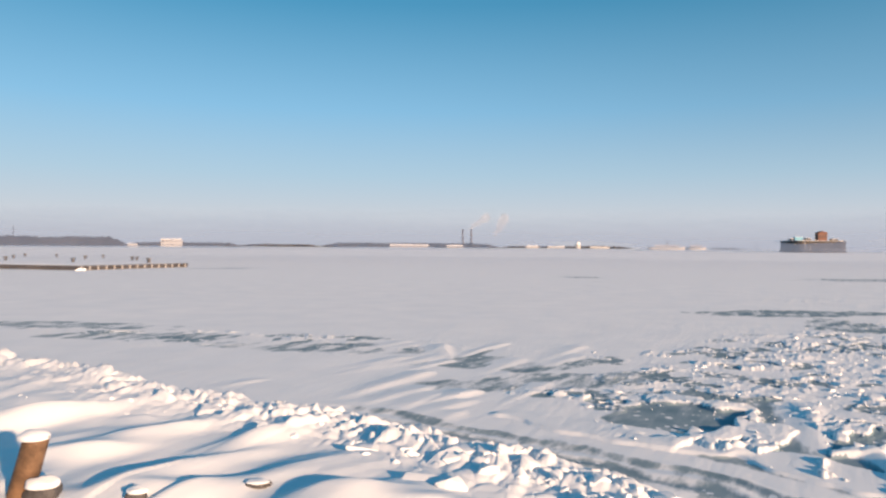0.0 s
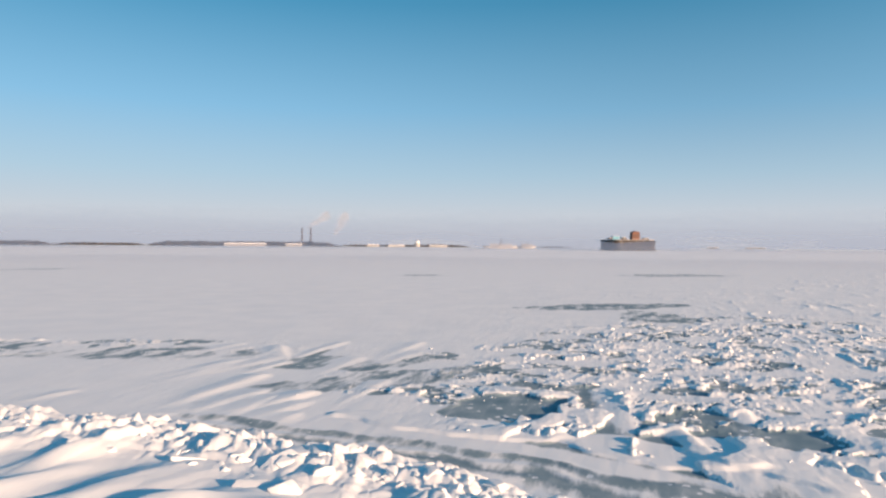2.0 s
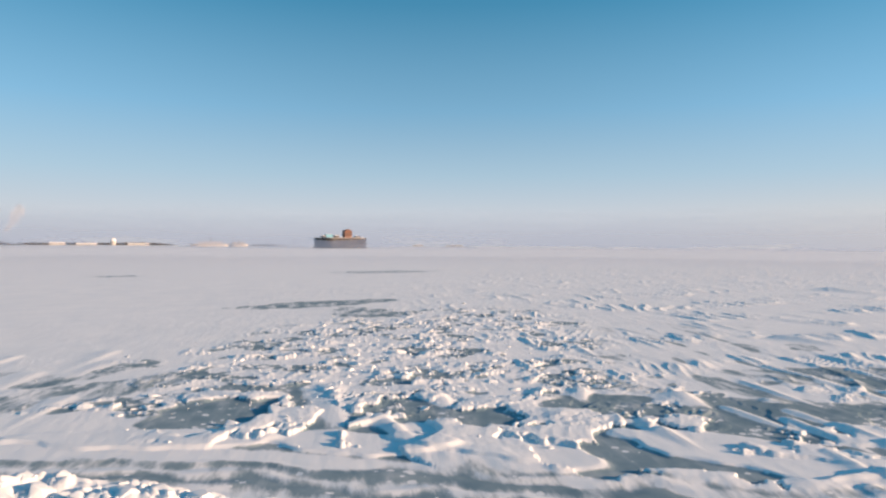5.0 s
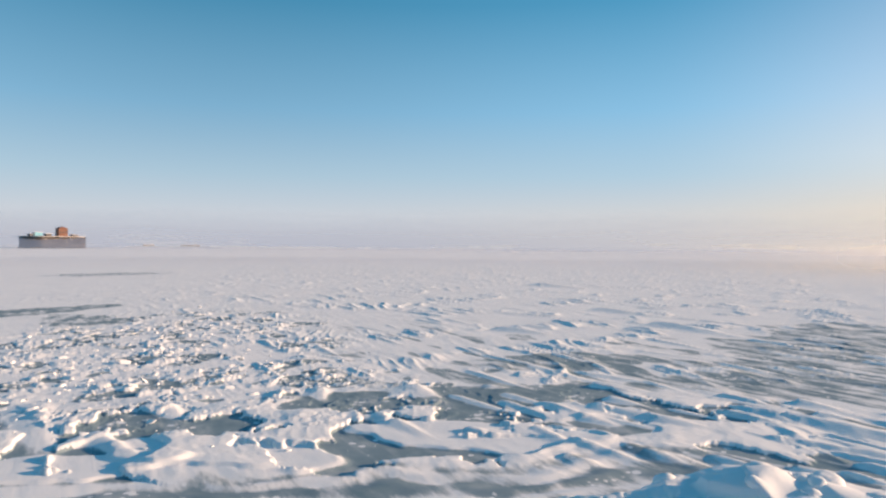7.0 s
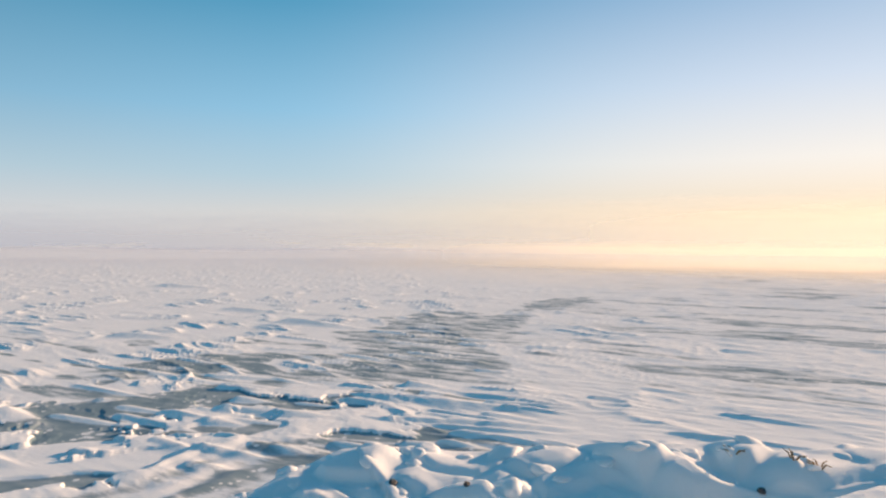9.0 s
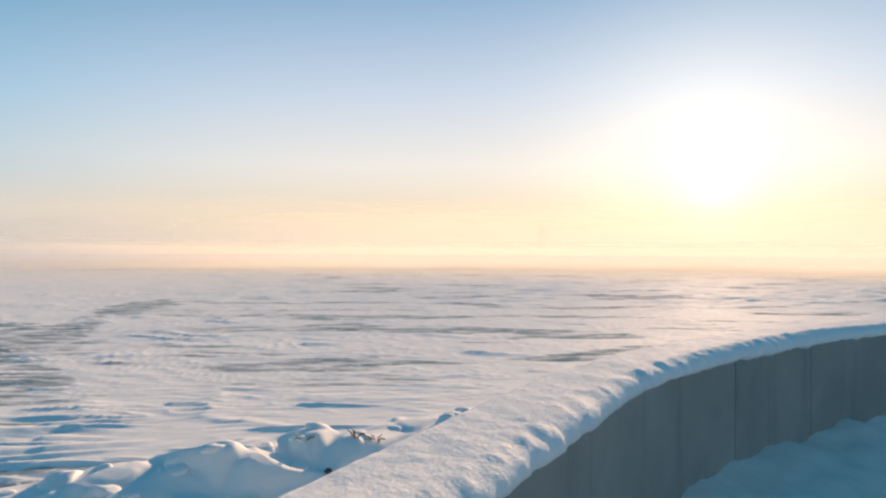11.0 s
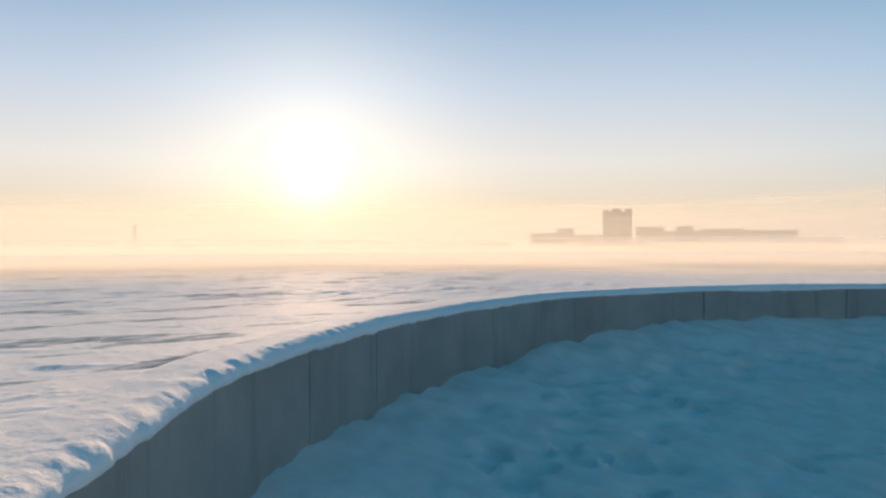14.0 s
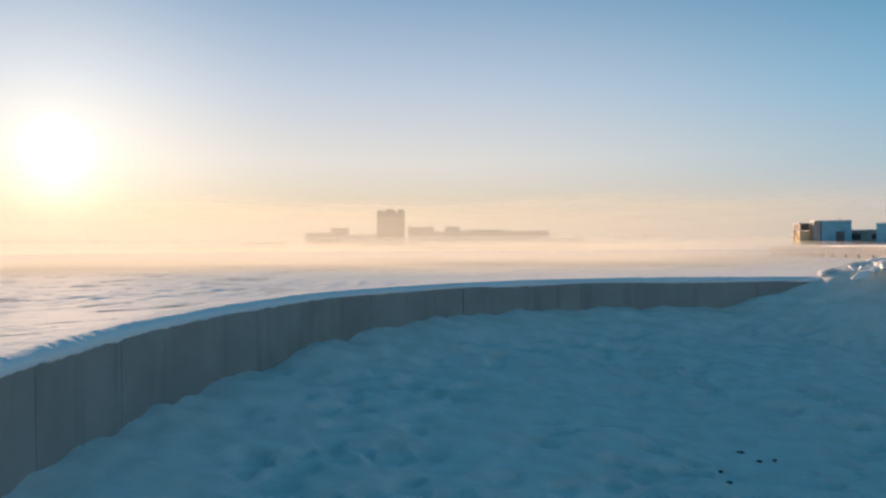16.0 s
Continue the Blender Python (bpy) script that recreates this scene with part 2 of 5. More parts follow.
def part(name, bm, mat, parent=None, label="", smooth=False):
    me = bpy.data.meshes.new(name)
    bmesh.ops.recalc_face_normals(bm, faces=bm.faces)
    bm.to_mesh(me)
    bm.free()
    me.materials.append(mat)
    if smooth:
        me.polygons.foreach_set("use_smooth", [True] * len(me.polygons))
    ob = new(name, me)
    if parent is not None:
        ob.parent = parent
    if label:
        ob["label"] = label
    return ob


def box(bm, c, size, turn=0.0, bevel=0.0):
    r = bmesh.ops.create_cube(bm, size=1.0, matrix=pose(*c, 0, 0, turn) @ Matrix.Diagonal((*size, 1)))
    if bevel:
        es = list({e for v in r["verts"] for e in v.link_edges})
        bmesh.ops.bevel(bm, geom=es, offset=bevel, segments=1, affect="EDGES")
    return bm


def tube(bm, a, b, ra, rb, seg=12):
    a, b = Vector(a), Vector(b)
    m = Matrix.Translation((a + b) / 2) @ (b - a).to_track_quat("Z", "Y").to_matrix().to_4x4()
    bmesh.ops.create_cone(bm, cap_ends=True, segments=seg, radius1=ra, radius2=rb, depth=(b - a).length, matrix=m)
    return bm


def empty(name, at, turn=0.0):
    ob = new(name)
    ob.matrix_world = pose(*at, 0, 0, turn)
    ob.empty_display_size = 0.2
    return ob


def polar(az, dist, z=0.0):
    return (dist * math.sin(radians(az)), dist * math.cos(radians(az)), z)


# ---- noise for the relief ----


def hashed(ix, iy, seed):
    h = (ix.astype(np.int64) * 374761393 + iy.astype(np.int64) * 668265263 + seed * 974634777) & 0xFFFFFFFF
    h = ((h ^ (h >> 13)) * 1274126177) & 0xFFFFFFFF
    h = ((h ^ (h >> 16)) * 2246822519) & 0xFFFFFFFF
    return ((h ^ (h >> 15)) & 0xFFFFFF) / float(0xFFFFFF)


def perlin(x, y, seed=0):
    ix, iy = np.floor(x), np.floor(y)
    fx, fy = x - ix, y - iy
    u, v = fx * fx * fx * (fx * (fx * 6 - 15) + 10), fy * fy * fy * (fy * (fy * 6 - 15) + 10)

    def g(dx, dy):
        a = hashed(ix + dx, iy + dy, seed) * 2 * np.pi
        return np.cos(a) * (fx - dx) + np.sin(a) * (fy - dy)

    n0 = g(0, 0) * (1 - u) + g(1, 0) * u
    n1 = g(0, 1) * (1 - u) + g(1, 1) * u
    return (n0 * (1 - v) + n1 * v) * 1.4


def fbm(x, y, octaves=4, seed=0, gain=0.5):
    s, a = 0.0, 1.0
    for o in range(octaves):
        s = s + a * perlin(x * 2**o, y * 2**o, seed + 17 * o)
        a *= gain
    return s


def plates(x, y, seed=0):
    """Broken plates: for each point the nearest cell's random number, its tilted height and the distance to its rim."""
    ix, iy = np.floor(x), np.floor(y)
    d1 = np.full(x.shape, 9.0)
    d2 = np.full(x.shape, 9.0)
    rid, tilt = np.zeros(x.shape), np.zeros(x.shape)
    for dx in (-1, 0, 1):
        for dy in (-1, 0, 1):
            cx, cy = ix + dx, iy + dy
            px, py = cx + hashed(cx, cy, seed), cy + hashed(cx, cy, seed + 5)
            ex, ey = x - px, y - py
            d = ex * ex + ey * ey
            r = hashed(cx, cy, seed + 9)
            a = hashed(cx, cy, seed + 13) * 2 * np.pi
            tl = ex * np.cos(a) + ey * np.sin(a)
            closer = d < d1
            d2 = np.where(closer, d1, np.minimum(d2, d))
            rid, tilt = np.where(closer, r, rid), np.where(closer, tl, tilt)
            d1 = np.where(closer, d, d1)
    return rid, tilt, np.sqrt(d2) - np.sqrt(d1)


def smooth(a, b, x):
    t = np.clip((x - a) / (b - a), 0, 1)
    return t * t * (3 - 2 * t)


# the snow ridge along the shore: x, y, height
CREST = [(-60, 52, 0.6), (-15.6, 24.3, 0.8), (-9.8, 20.5, 0.75), (-5.4, 18.0, 0.6), (-2.6, 17.0, 0.5), (0.2, 14.8, 0.5), (2.4, 13.3, 0.4), (4.2, 11.3, 0.35), (8.0, 6.6, 0.3), (11.0, 3.2, 0.8), (12.8, 2.0, 1.05), (13.0, 0.0, 1.1), (12.8, -2.0, 1.15), (13.0, -4.0, 1.25), (12.8, -7.0, 1.35), (12.0, -10.0, 1.15), (11.0, -14.0, 0.7), (8.0, -22.0, 0.6), (-4.0, -28.0, 0.6), (-30, -30, 0.6), (-60, -28, 0.6)]
# swept ice: x, y, half length, half width, turn in degrees, strength
BARE = [(17.2, 3.0, 4.5, 1.9, -72, 0.68), (6.7, 19.2, 2.5, 1.7, 30, 1.0), (9.5, 14.8, 1.7, 1.2, 60, 0.9), (14.2, 8.3, 3.4, 1.0, -50, 0.9), (26, 51, 8, 2.6, 5, 0.65), (25, 43, 2.5, 4.5, -20, 0.55), (22, 110, 4, 3.5, 0, 0.55), (66, 106, 11, 6, 0, 0.55), (41, 1.5, 13, 5.5, -8, 0.55), (32, 2.0, 7, 3.8, 0, 0.58), (62, -8, 9, 3.0, -25, 0.55), (16.5, 14, 2.2, 1.3, -20, 0.8), (-23, 41, 8, 1.8, -8, 0.55), (-15.5, 36, 6, 1.6, 0, 0.52), (-5, 32.5, 7, 1.8, -8, 0.52), (2.0, 28.5, 5, 1.9, -5, 0.62), (0.5, 23.5, 3.5, 1.3, 35, 0.55), (5, 25, 3.5, 1.5, 15, 0.55), (20, 10, 4.5, 2.2, -45, 0.8), (25, 5, 6, 2.6, -40, 0.6), (17.5, 6.5, 3, 1.3, -50, 0.8), (28, 11, 5, 2, -45, 0.66), (-45, 140, 10, 2.5, 30, 0.6)]


# single drifts of hard snow: from x, y to x, y, height, half width
DRIFTS = [(11.3, 21.2, 8.0, 14.4, 0.16, 0.6), (10.4, 16.8, 9.3, 13.0, 0.2, 0.3), (15.9, 12.0, 14.6, 9.2, 0.18, 0.3), (22.4, 2.8, 20.6, -2.8, 0.30, 0.4), (20.4, 7.4, 19.0, 2.2, 0.28, 0.45), (53, 18.7, 48.8, 11.4, 0.3, 0.8), (45, 12, 40.7, 5.9, 0.35, 0.8), (36.7, 19, 35.7, 14.7, 0.3, 0.6), (83, 38, 78, 28, 0.45, 1.2), (-0.4, 26.4, -3.3, 21.6, 0.15, 0.5), (1.3, 22.9, -1.1, 20.5, 0.15, 0.45), (0.0, 33.7, 0.3, 28.6, 0.15, 0.5), (34, -12.0, 32.6, -15, 0.2, 0.35), (27.8, -17.8, 24.2, -21.0, 0.22, 0.4), (19.8, 13.5, 18.3, 11.2, 0.22, 0.5), (17.6, 15.6, 16.2, 14.3, 0.2, 0.4), (13.2, 17.6, 12.2, 15.6, 0.2, 0.35)]
GUST = random.Random(12)
for _ in range(130):
    ga, gl = radians(GUST.uniform(40, 112)), GUST.uniform(1.5, 5.5)
    gr = 17 + 22 * max(0.0, 1.15 - ga) + 70 * GUST.random() ** 1.5
    gx, gy, gt = gr * math.sin(ga), gr * math.cos(ga), radians(GUST.gauss(24, 8))
    DRIFTS.append((gx, gy, gx - gl * math.sin(gt), gy - gl * math.cos(gt), GUST.uniform(0.07, 0.17), GUST.uniform(0.10, 0.24)))
for _ in range(46):
    ga, gr, gl = radians(GUST.uniform(66, 97)), GUST.uniform(14.5, 27), GUST.uniform(1.2, 4.0)
    gx, gy, gt = gr * math.sin(ga), gr * math.cos(ga), radians(GUST.gauss(16, 7))
    DRIFTS.append((gx, gy, gx - gl * math.sin(gt), gy - gl * math.cos(gt), GUST.uniform(0.10, 0.24), GUST.uniform(0.14, 0.30)))
for _ in range(20):
    ga, gr, gl = radians(GUST.uniform(-15, 12)), GUST.uniform(20, 36), GUST.uniform(3.0, 6.0)
    gx, gy, gt = gr * math.sin(ga), gr * math.cos(ga), radians(GUST.gauss(35, 6))
    DRIFTS.append((gx, gy, gx - gl * math.sin(gt), gy - gl * math.cos(gt), GUST.uniform(0.05, 0.09), GUST.uniform(0.25, 0.5)))
# single mounds on the shore behind the ridge: x, y, height, half length, half width, turn
MOUNDS = [(-5.0, 11.7, 0.32, 1.0, 0.7, 10), (-7.2, 13.9, 0.24, 0.9, 0.4, 20), (-4.9, 12.9, 0.30, 1.7, 0.45, 52), (-1.6, 11.6, 0.42, 1.2, 0.7, 15), (-2.6, 13.2, 0.26, 1.3, 0.5, 48), (0.3, 11.3, 0.35, 0.9, 0.6, 0), (-6.2, 15.4, 0.28, 2.2, 0.5, 40), (-8.4, 11.9, 0.3, 0.8, 0.6, 30), (-3.6, 15.6, 0.25, 1.8, 0.5, 45), (-9.5, 16.5, 0.3, 2.2, 0.6, 35)]
# sheets of snow left lying on the ice: x, y, half length, half width, turn
SHEETS = [(15.7, 8.0, 3.3, 1.5, -72), (10.9, 12.6, 2.9, 1.35, -68), (8.3, 14.6, 2.6, 0.9, -50), (4.5, 17.8, 3.6, 0.8, -35)]


def crest_of(x, y):
    """Signed distance to the ridge line (inside, towards the shore, positive) and the ridge's height there."""
    best = np.full(x.shape, 1e9)
    hc = np.zeros(x.shape)
    sign = np.ones(x.shape)
    way = np.degrees(np.arctan2(x, y))
    way = np.where(way < -90, way + 360, way)
    for (ax, ay, ah), (bx, by, bh) in zip(CREST[:-1], CREST[1:]):
        dx, dy = bx - ax, by - ay
        t = np.clip(((x - ax) * dx + (y - ay) * dy) / (dx * dx + dy * dy), 0, 1)
        ex, ey = x - ax - t * dx, y - ay - t * dy
        d = np.hypot(ex, ey)
        c = d < best
        best = np.where(c, d, best)
        hc = np.where(c, ah + t * (bh - ah), hc)
        wa, wb = (math.degrees(math.atan2(px, py)) % 360 for px, py in ((ax, ay), (bx, by)))
        wa, wb = (v - 360 if v > 270 else v for v in (wa, wb))
        sign = np.where((way >= wa) & (way < wb) & (dx * (y - ay) - dy * (x - ax) >= 0), -1.0, sign)
    return best * sign, hc


def relief(x, y):
    """Height of the snow and ice, and how bare the ice lies, at arrays of places."""
    r = np.hypot(x, y)
    wx, wy = x + 1.2 * perlin(x / 7, y / 7, 3), y + 1.2 * perlin(x / 7 + 9, y / 7, 4)
    u, v = 0.5 * wx + 0.87 * wy, 0.87 * wx - 0.5 * wy
    az = np.degrees(np.arctan2(x, y))
    fade = 1 / (1 + (r / 260) ** 2)
    # rough ice to the north-east, smooth snow to the north and south-east
    a, b = (x - 18) * 0.74 + (y - 27) * 0.67, -(x - 18) * 0.67 + (y - 27) * 0.74
    rub = np.exp(-((a / 23) ** 4) - (b / 10) ** 4) * smooth(-0.55, 0.1, fbm(x / 5, y / 5, 2, 31) + 0.25)
    rub2 = 0.75 * np.exp(-(((x + 12) / 16) ** 4) - ((y - 35.5 + 0.25 * (x + 12)) / 4.5) ** 2) + 0.6 * np.exp(-(((x - 22) / 8) ** 2) - ((y - 11) / 5) ** 2)
    sas = np.exp(-(((az - 68) / 36) ** 4)) * smooth(10, 24, r) * (1 - 0.6 * rub)
    sas2 = np.exp(-(((az - 130) / 42) ** 4)) * smooth(14, 30, r)
    ridge = np.maximum(0, 1 - np.abs(perlin(u / 7.0, v / 2.1, 21)) * 2.0)
    ridge2 = np.maximum(0, 1 - np.abs(perlin(u / 2.4, v / 0.5, 23)) * 2.0)
    gate = smooth(-0.1, 0.5, fbm(x / 8, y / 5, 3, 27))
    z = 0.03 * fbm(x / 12, y / 12, 3, 2) + (0.004 + 0.006 * sas + 0.010 * sas2) * fbm(u / 1.5, v / 0.45, 3, 8) * fade
    z = z + (0.10 * sas * gate + 0.05 * sas2 * gate + 0.006) * ridge**3 * (0.1 + fade)
    z = z + (0.05 * sas * gate + 0.045 * sas2 + 0.002) * ridge2**3 * smooth(110, 40, r)
    far = smooth(60, 110, r)
    z = z + (far * smooth(420, 200, r) * 0.10 * np.maximum(0, fbm(u / 14, v / 2.0, 3, 41)) + smooth(48, 80, r) * (0.18 * np.maximum(0, fbm(u / 5, v / 2.4, 3, 43)) + 0.14 * np.maximum(0, 1 - 2.6 * np.abs(perlin(u / 7, v / 2.4, 45)))) * np.exp(-(((az - 142) / 42) ** 4))) * np.exp(-(((az - 120) / 70) ** 4))
    bare = np.zeros(x.shape)
    soft = 0.35 * fbm(x / 2.2, y / 2.2, 3, 51)
    for cx, cy, ha, hb, turn, k in BARE:
        c, s = math.cos(radians(turn)), math.sin(radians(turn))
        p, q = ((x - cx) * c + (y - cy) * s) / ha, (-(x - cx) * s + (y - cy) * c) / hb
        bare = np.maximum(bare, k * smooth(1.25, 0.75, np.sqrt(p * p + q * q) + soft))
    m = np.clip(rub + rub2, 0, 1) * (0.35 + 0.65 * smooth(-0.35, 0.05, fbm(x / 3.4, y / 2.2, 3, 57)))
    shore, _ = crest_of(x, y)
    m = m * smooth(-4.6 - 1.5 * soft, -8.5, shore)
    r1, t1, e1 = plates(x / 1.15 + 0.5 * soft, y / 0.8 + 0.3 * soft, 61)
    r2, t2, e2 = plates(x / 0.40 + 0.3 * soft, y / 0.27 + 0.3 * soft, 67)
    big = np.where(r1 > 0.66, (0.03 + 0.07 * (r1 - 0.66) / 0.34 + 0.10 * t1) * 0.8 * smooth(0.0, 0.07, e1), 0.0)
    small = np.where(r2 > 0.5, (0.025 + 0.06 * (r2 - 0.5) + 0.07 * t2) * 0.75 * smooth(0.0, 0.12, e2), 0.0)
    chunk = np.maximum(big, 0) * smooth(0.35, 0.8, m) + np.maximum(small, 0) * smooth(0.2, 0.7, m)
    fill = 0.03 * smooth(-0.4, 0.6, fbm(x / 1.7, y / 1.7, 3, 63)) * smooth(0.2, 0.7, m)
    chunk = np.maximum(chunk, fill) + 0.02 * smooth(0.2, 0.7, m) * np.maximum(0, fbm(x / 0.45, y / 0.3, 3, 64, 0.6))
    z = z + chunk * (1 - 0.75 * bare)
    bare = np.maximum(bare, 0.85 * smooth(0.25, 0.7, m) * smooth(0.05, 0.02, chunk) * smooth(-0.45, 0.15, fbm(x / 3, y / 3, 3, 71)))
    bare = np.maximum(bare, 0.66 * sas * smooth(0.05, 0.45, fbm(u / 6, v / 2.0, 3, 73)) * smooth(60, 30, r))
    bare = np.maximum(bare, 0.57 * sas2 * smooth(-0.05, 0.45, fbm(u / 14, v / 4.0, 3, 77)))
    z = z * (1 - 0.7 * bare)
    # a crust of old snow with torn edges, lying on the ice between the rubble and the track
    torn = fbm(u / 3.6, v / 2.4, 5, 111, 0.55) + 0.12
    band = smooth(-3.8, -4.8, shore) * smooth(-13.5, -9.0, shore + 3 * soft) * smooth(12, 20, az) * smooth(92, 78, az)
    crust = smooth(-0.02, 0.05, torn) * smooth(0.9, 0.7, bare)
    z = z * (1 - 0.6 * band) + band * (0.10 * crust + 0.05 * np.maximum(0, torn) * crust)
    bare = bare * (1 - band) + band * np.where(crust < 0.5, 0.95, 0.0)
    for ax, ay, bx, by, h, hw in DRIFTS:
        i = np.where((x > min(ax, bx) - 3) & (x < max(ax, bx) + 3) & (y > min(ay, by) - 3) & (y < max(ay, by) + 3))[0]
        if not len(i):
            continue
        dx, dy = bx - ax, by - ay
        ll = math.hypot(dx, dy)
        px, py = x[i] + 0.3 * soft[i], y[i] + 0.3 * soft[i]
        t = ((px - ax) * dx + (py - ay) * dy) / ll / ll
        c = ((px - ax) * dy - (py - ay) * dx) / ll
        # blunt windward head, long thin tail; one flank steeper
        along = smooth(-0.06, 0.12, t) * smooth(1.15, 0.15, t)
        wid = hw * (0.45 + 0.55 * along) * np.where(c > 0, 1.5, 0.65)
        up = 0.62 * h * along * np.exp(-((c / wid) ** 2)) * (1 + 0.5 * soft[i])
        z[i] = np.maximum(z[i], z[i] * 0.5 + up)
        bare[i] = bare[i] * (1 - np.clip(up / h * 2.5, 0, 1))
    # the shore: ridge of heaped snow, a swept track outside it, drifts behind it
    d, hc = crest_of(x, y)
    wob = 0.45 * fbm(x / 2.5, y / 2.5, 2, 81)
    d = d + wob
    wide = 1.1 * smooth(6, 11, x)
    track = smooth(-3.7 - wide, -3.1 - wide, d) * smooth(-0.9, -1.3, d) * smooth(-6, -1, x) * smooth(-14, -4, y)
    z = z * (1 - smooth(-4.3, -2.8, d)) + 0.0
    rut = 0.02 * np.sin(d * 9) * track
    z = z + rut
    bare = np.maximum(bare * (1 - smooth(-1.2, -0.6, d)), 0.70 * track * (0.8 + 0.25 * np.sin(d * 5.2)))
    for cx, cy, ha, hb, turn in SHEETS:
        c, s = math.cos(radians(turn)), math.sin(radians(turn))
        a, b = ((x - cx) * c + (y - cy) * s) / ha, (-(x - cx) * s + (y - cy) * c) / hb
        k = smooth(1.05, 0.9, np.sqrt(a * a + b * b) + 0.8 * soft)
        z = z + 0.07 * k
        bare = bare * (1 - k)
    out = smooth(-1.5 - 0.4 * hc, -0.15, d)
    east = np.exp(-(((y + 3) / 9) ** 4)) * smooth(6, 10, x)
    rr, rt, re = plates(x / 0.85, y / 0.85, 91)
    lump = np.maximum(0, 0.1 + 0.5 * (rr - 0.35) + 0.55 * rt) * smooth(0, 0.22, re)
    sr, st, se = plates(x / 0.38, y / 0.38, 93)
    lump2 = np.maximum(0, 0.05 + 0.3 * (sr - 0.4) + 0.4 * st) * smooth(0, 0.2, se)
    br, bt, be = plates(x / 1.8, y / 1.5, 87)
    lump3 = np.maximum(0, 0.5 * (br - 0.4) + 0.5 * bt) * smooth(0, 0.2, be)
    bx, by = x + 0.5 * perlin(x / 1.6, y / 1.6, 101), y + 0.5 * perlin(x / 1.6, y / 1.6, 102)
    pr, pt, pe = plates(bx / 1.9, by / 2.3, 94)
    qr, qt, qe = plates(bx / 0.9, by / 1.2, 96)
    pillow = (0.1 + 0.5 * pr**1.5) * smooth(-0.05, 0.6, pe) + 0.62 * qr**1.5 * smooth(-0.03, 0.42, qe) + 0.3 * np.maximum(0, perlin(x / 1.3, y / 1.3, 103))
    crown = np.exp(-((d / 1.3) ** 2))
    inner = smooth(0.2, 2.6, d)
    lean = perlin(u / 5.5, v / 1.7, 98)
    dune = 0.30 * np.maximum(0, perlin(u / 5.5, v / 1.7 + 0.38 * lean, 98) - 0.16) + 0.09 * fbm(u / 3, v / 1.5, 2, 99)
    bank = hc * (1 - (0.04 + 0.18 * smooth(4, 9, x)) * inner - 0.5 * east * smooth(0.3, 3.6, d) * smooth(2, -3, y)) + dune * inner * (1 - 0.4 * east)
    bank = bank + crown * (1 - east) * (lump * 0.34 + lump2 * 0.2 + lump3 * 0.45 + 0.12 * np.abs(perlin(x / 0.33, y / 0.33, 97))) + (east * smooth(-1.2, 0.6, d)) * (0.07 * fbm(u / 3.4, v / 1.5, 3, 95, 0.4) + 0.42 * pillow - 0.13)
    for cx, cy, h, ha, hb, turn in MOUNDS:
        c, s = math.cos(radians(turn)), math.sin(radians(turn))
        p, q = ((x - cx) * c + (y - cy) * s) / ha, (-(x - cx) * s + (y - cy) * c) / hb
        k = np.exp(-p * p - np.abs(q + 0.25 * soft) ** 1.5)
        bank = bank + 0.8 * h * k
    rise = smooth(8.8, 3.0, r) * 2.1 + smooth(0, -14, x) * smooth(2, -4, y) * 1.6
    bank = bank + rise * smooth(0.5, 2.5, d)
    bank = np.where(r < 9, np.minimum(bank, 2.0), bank)
    z = z * (1 - out) + bank * out
    return z, np.clip(bare, 0, 1)


def height(x, y):
    return float(relief(np.array([x]), np.array([y]))[0][0])


# ---- the frozen sea and the snowy shore: one sheet to the horizon ----


def build_ground():
    azs = np.concatenate([np.arange(-36, -4, 0.14), np.arange(-4, 88, 0.085), np.arange(88, 206, 0.16), np.arange(206, 324, 1.0)])
    dy = np.concatenate([np.arange(735, 380, -2.2), np.arange(380, 150, -1.35), np.arange(150, 40, -0.65), np.arange(40, 5, -0.8)])
    rad = np.concatenate([[0.6, 2, 3.5, 5, 6, 7], 4.8 * 1222 / dy, np.geomspace(1250, 4900, 12)])
    na, nr = len(azs), len(rad)
    A, R = np.meshgrid(np.radians(azs), rad, indexing="xy")
    X, Y = (R * np.sin(A) + 0.05).ravel(), (R * np.cos(A) - 0.3).ravel()
    Z, B = relief(X, Y)
    co = np.stack([X, Y, Z], 1).astype(np.float32)
    i, j = np.meshgrid(np.arange(nr - 1), np.arange(na), indexing="ij")
    k = (j + 1) % na
    quads = np.stack([i * na + j, (i + 1) * na + j, (i + 1) * na + k, i * na + k], -1).reshape(-1, 4).astype(np.int32)
    me = bpy.data.meshes.new("ground")
    me.vertices.add(len(co))
    me.vertices.foreach_set("co", co.ravel())
    me.loops.add(quads.size)
    me.loops.foreach_set("vertex_index", quads.ravel())
    me.polygons.add(len(quads))
    me.polygons.foreach_set("loop_start", np.arange(0, quads.size, 4, dtype=np.int32))
    me.polygons.foreach_set("use_smooth", np.ones(len(quads), dtype=bool))
    me.update(calc_edges=True)
    at = me.attributes.new("bare", "FLOAT", "POINT")
    at.data.foreach_set("value", B.astype(np.float32))
    me.materials.append(SNOW_ICE)
    ob = new("ground", me)
    tagged(ob, "wind-packed snow over frozen sea with swept grey ice and pressure rubble", "snow and ice", kind="structure")
    return ob


build_ground()

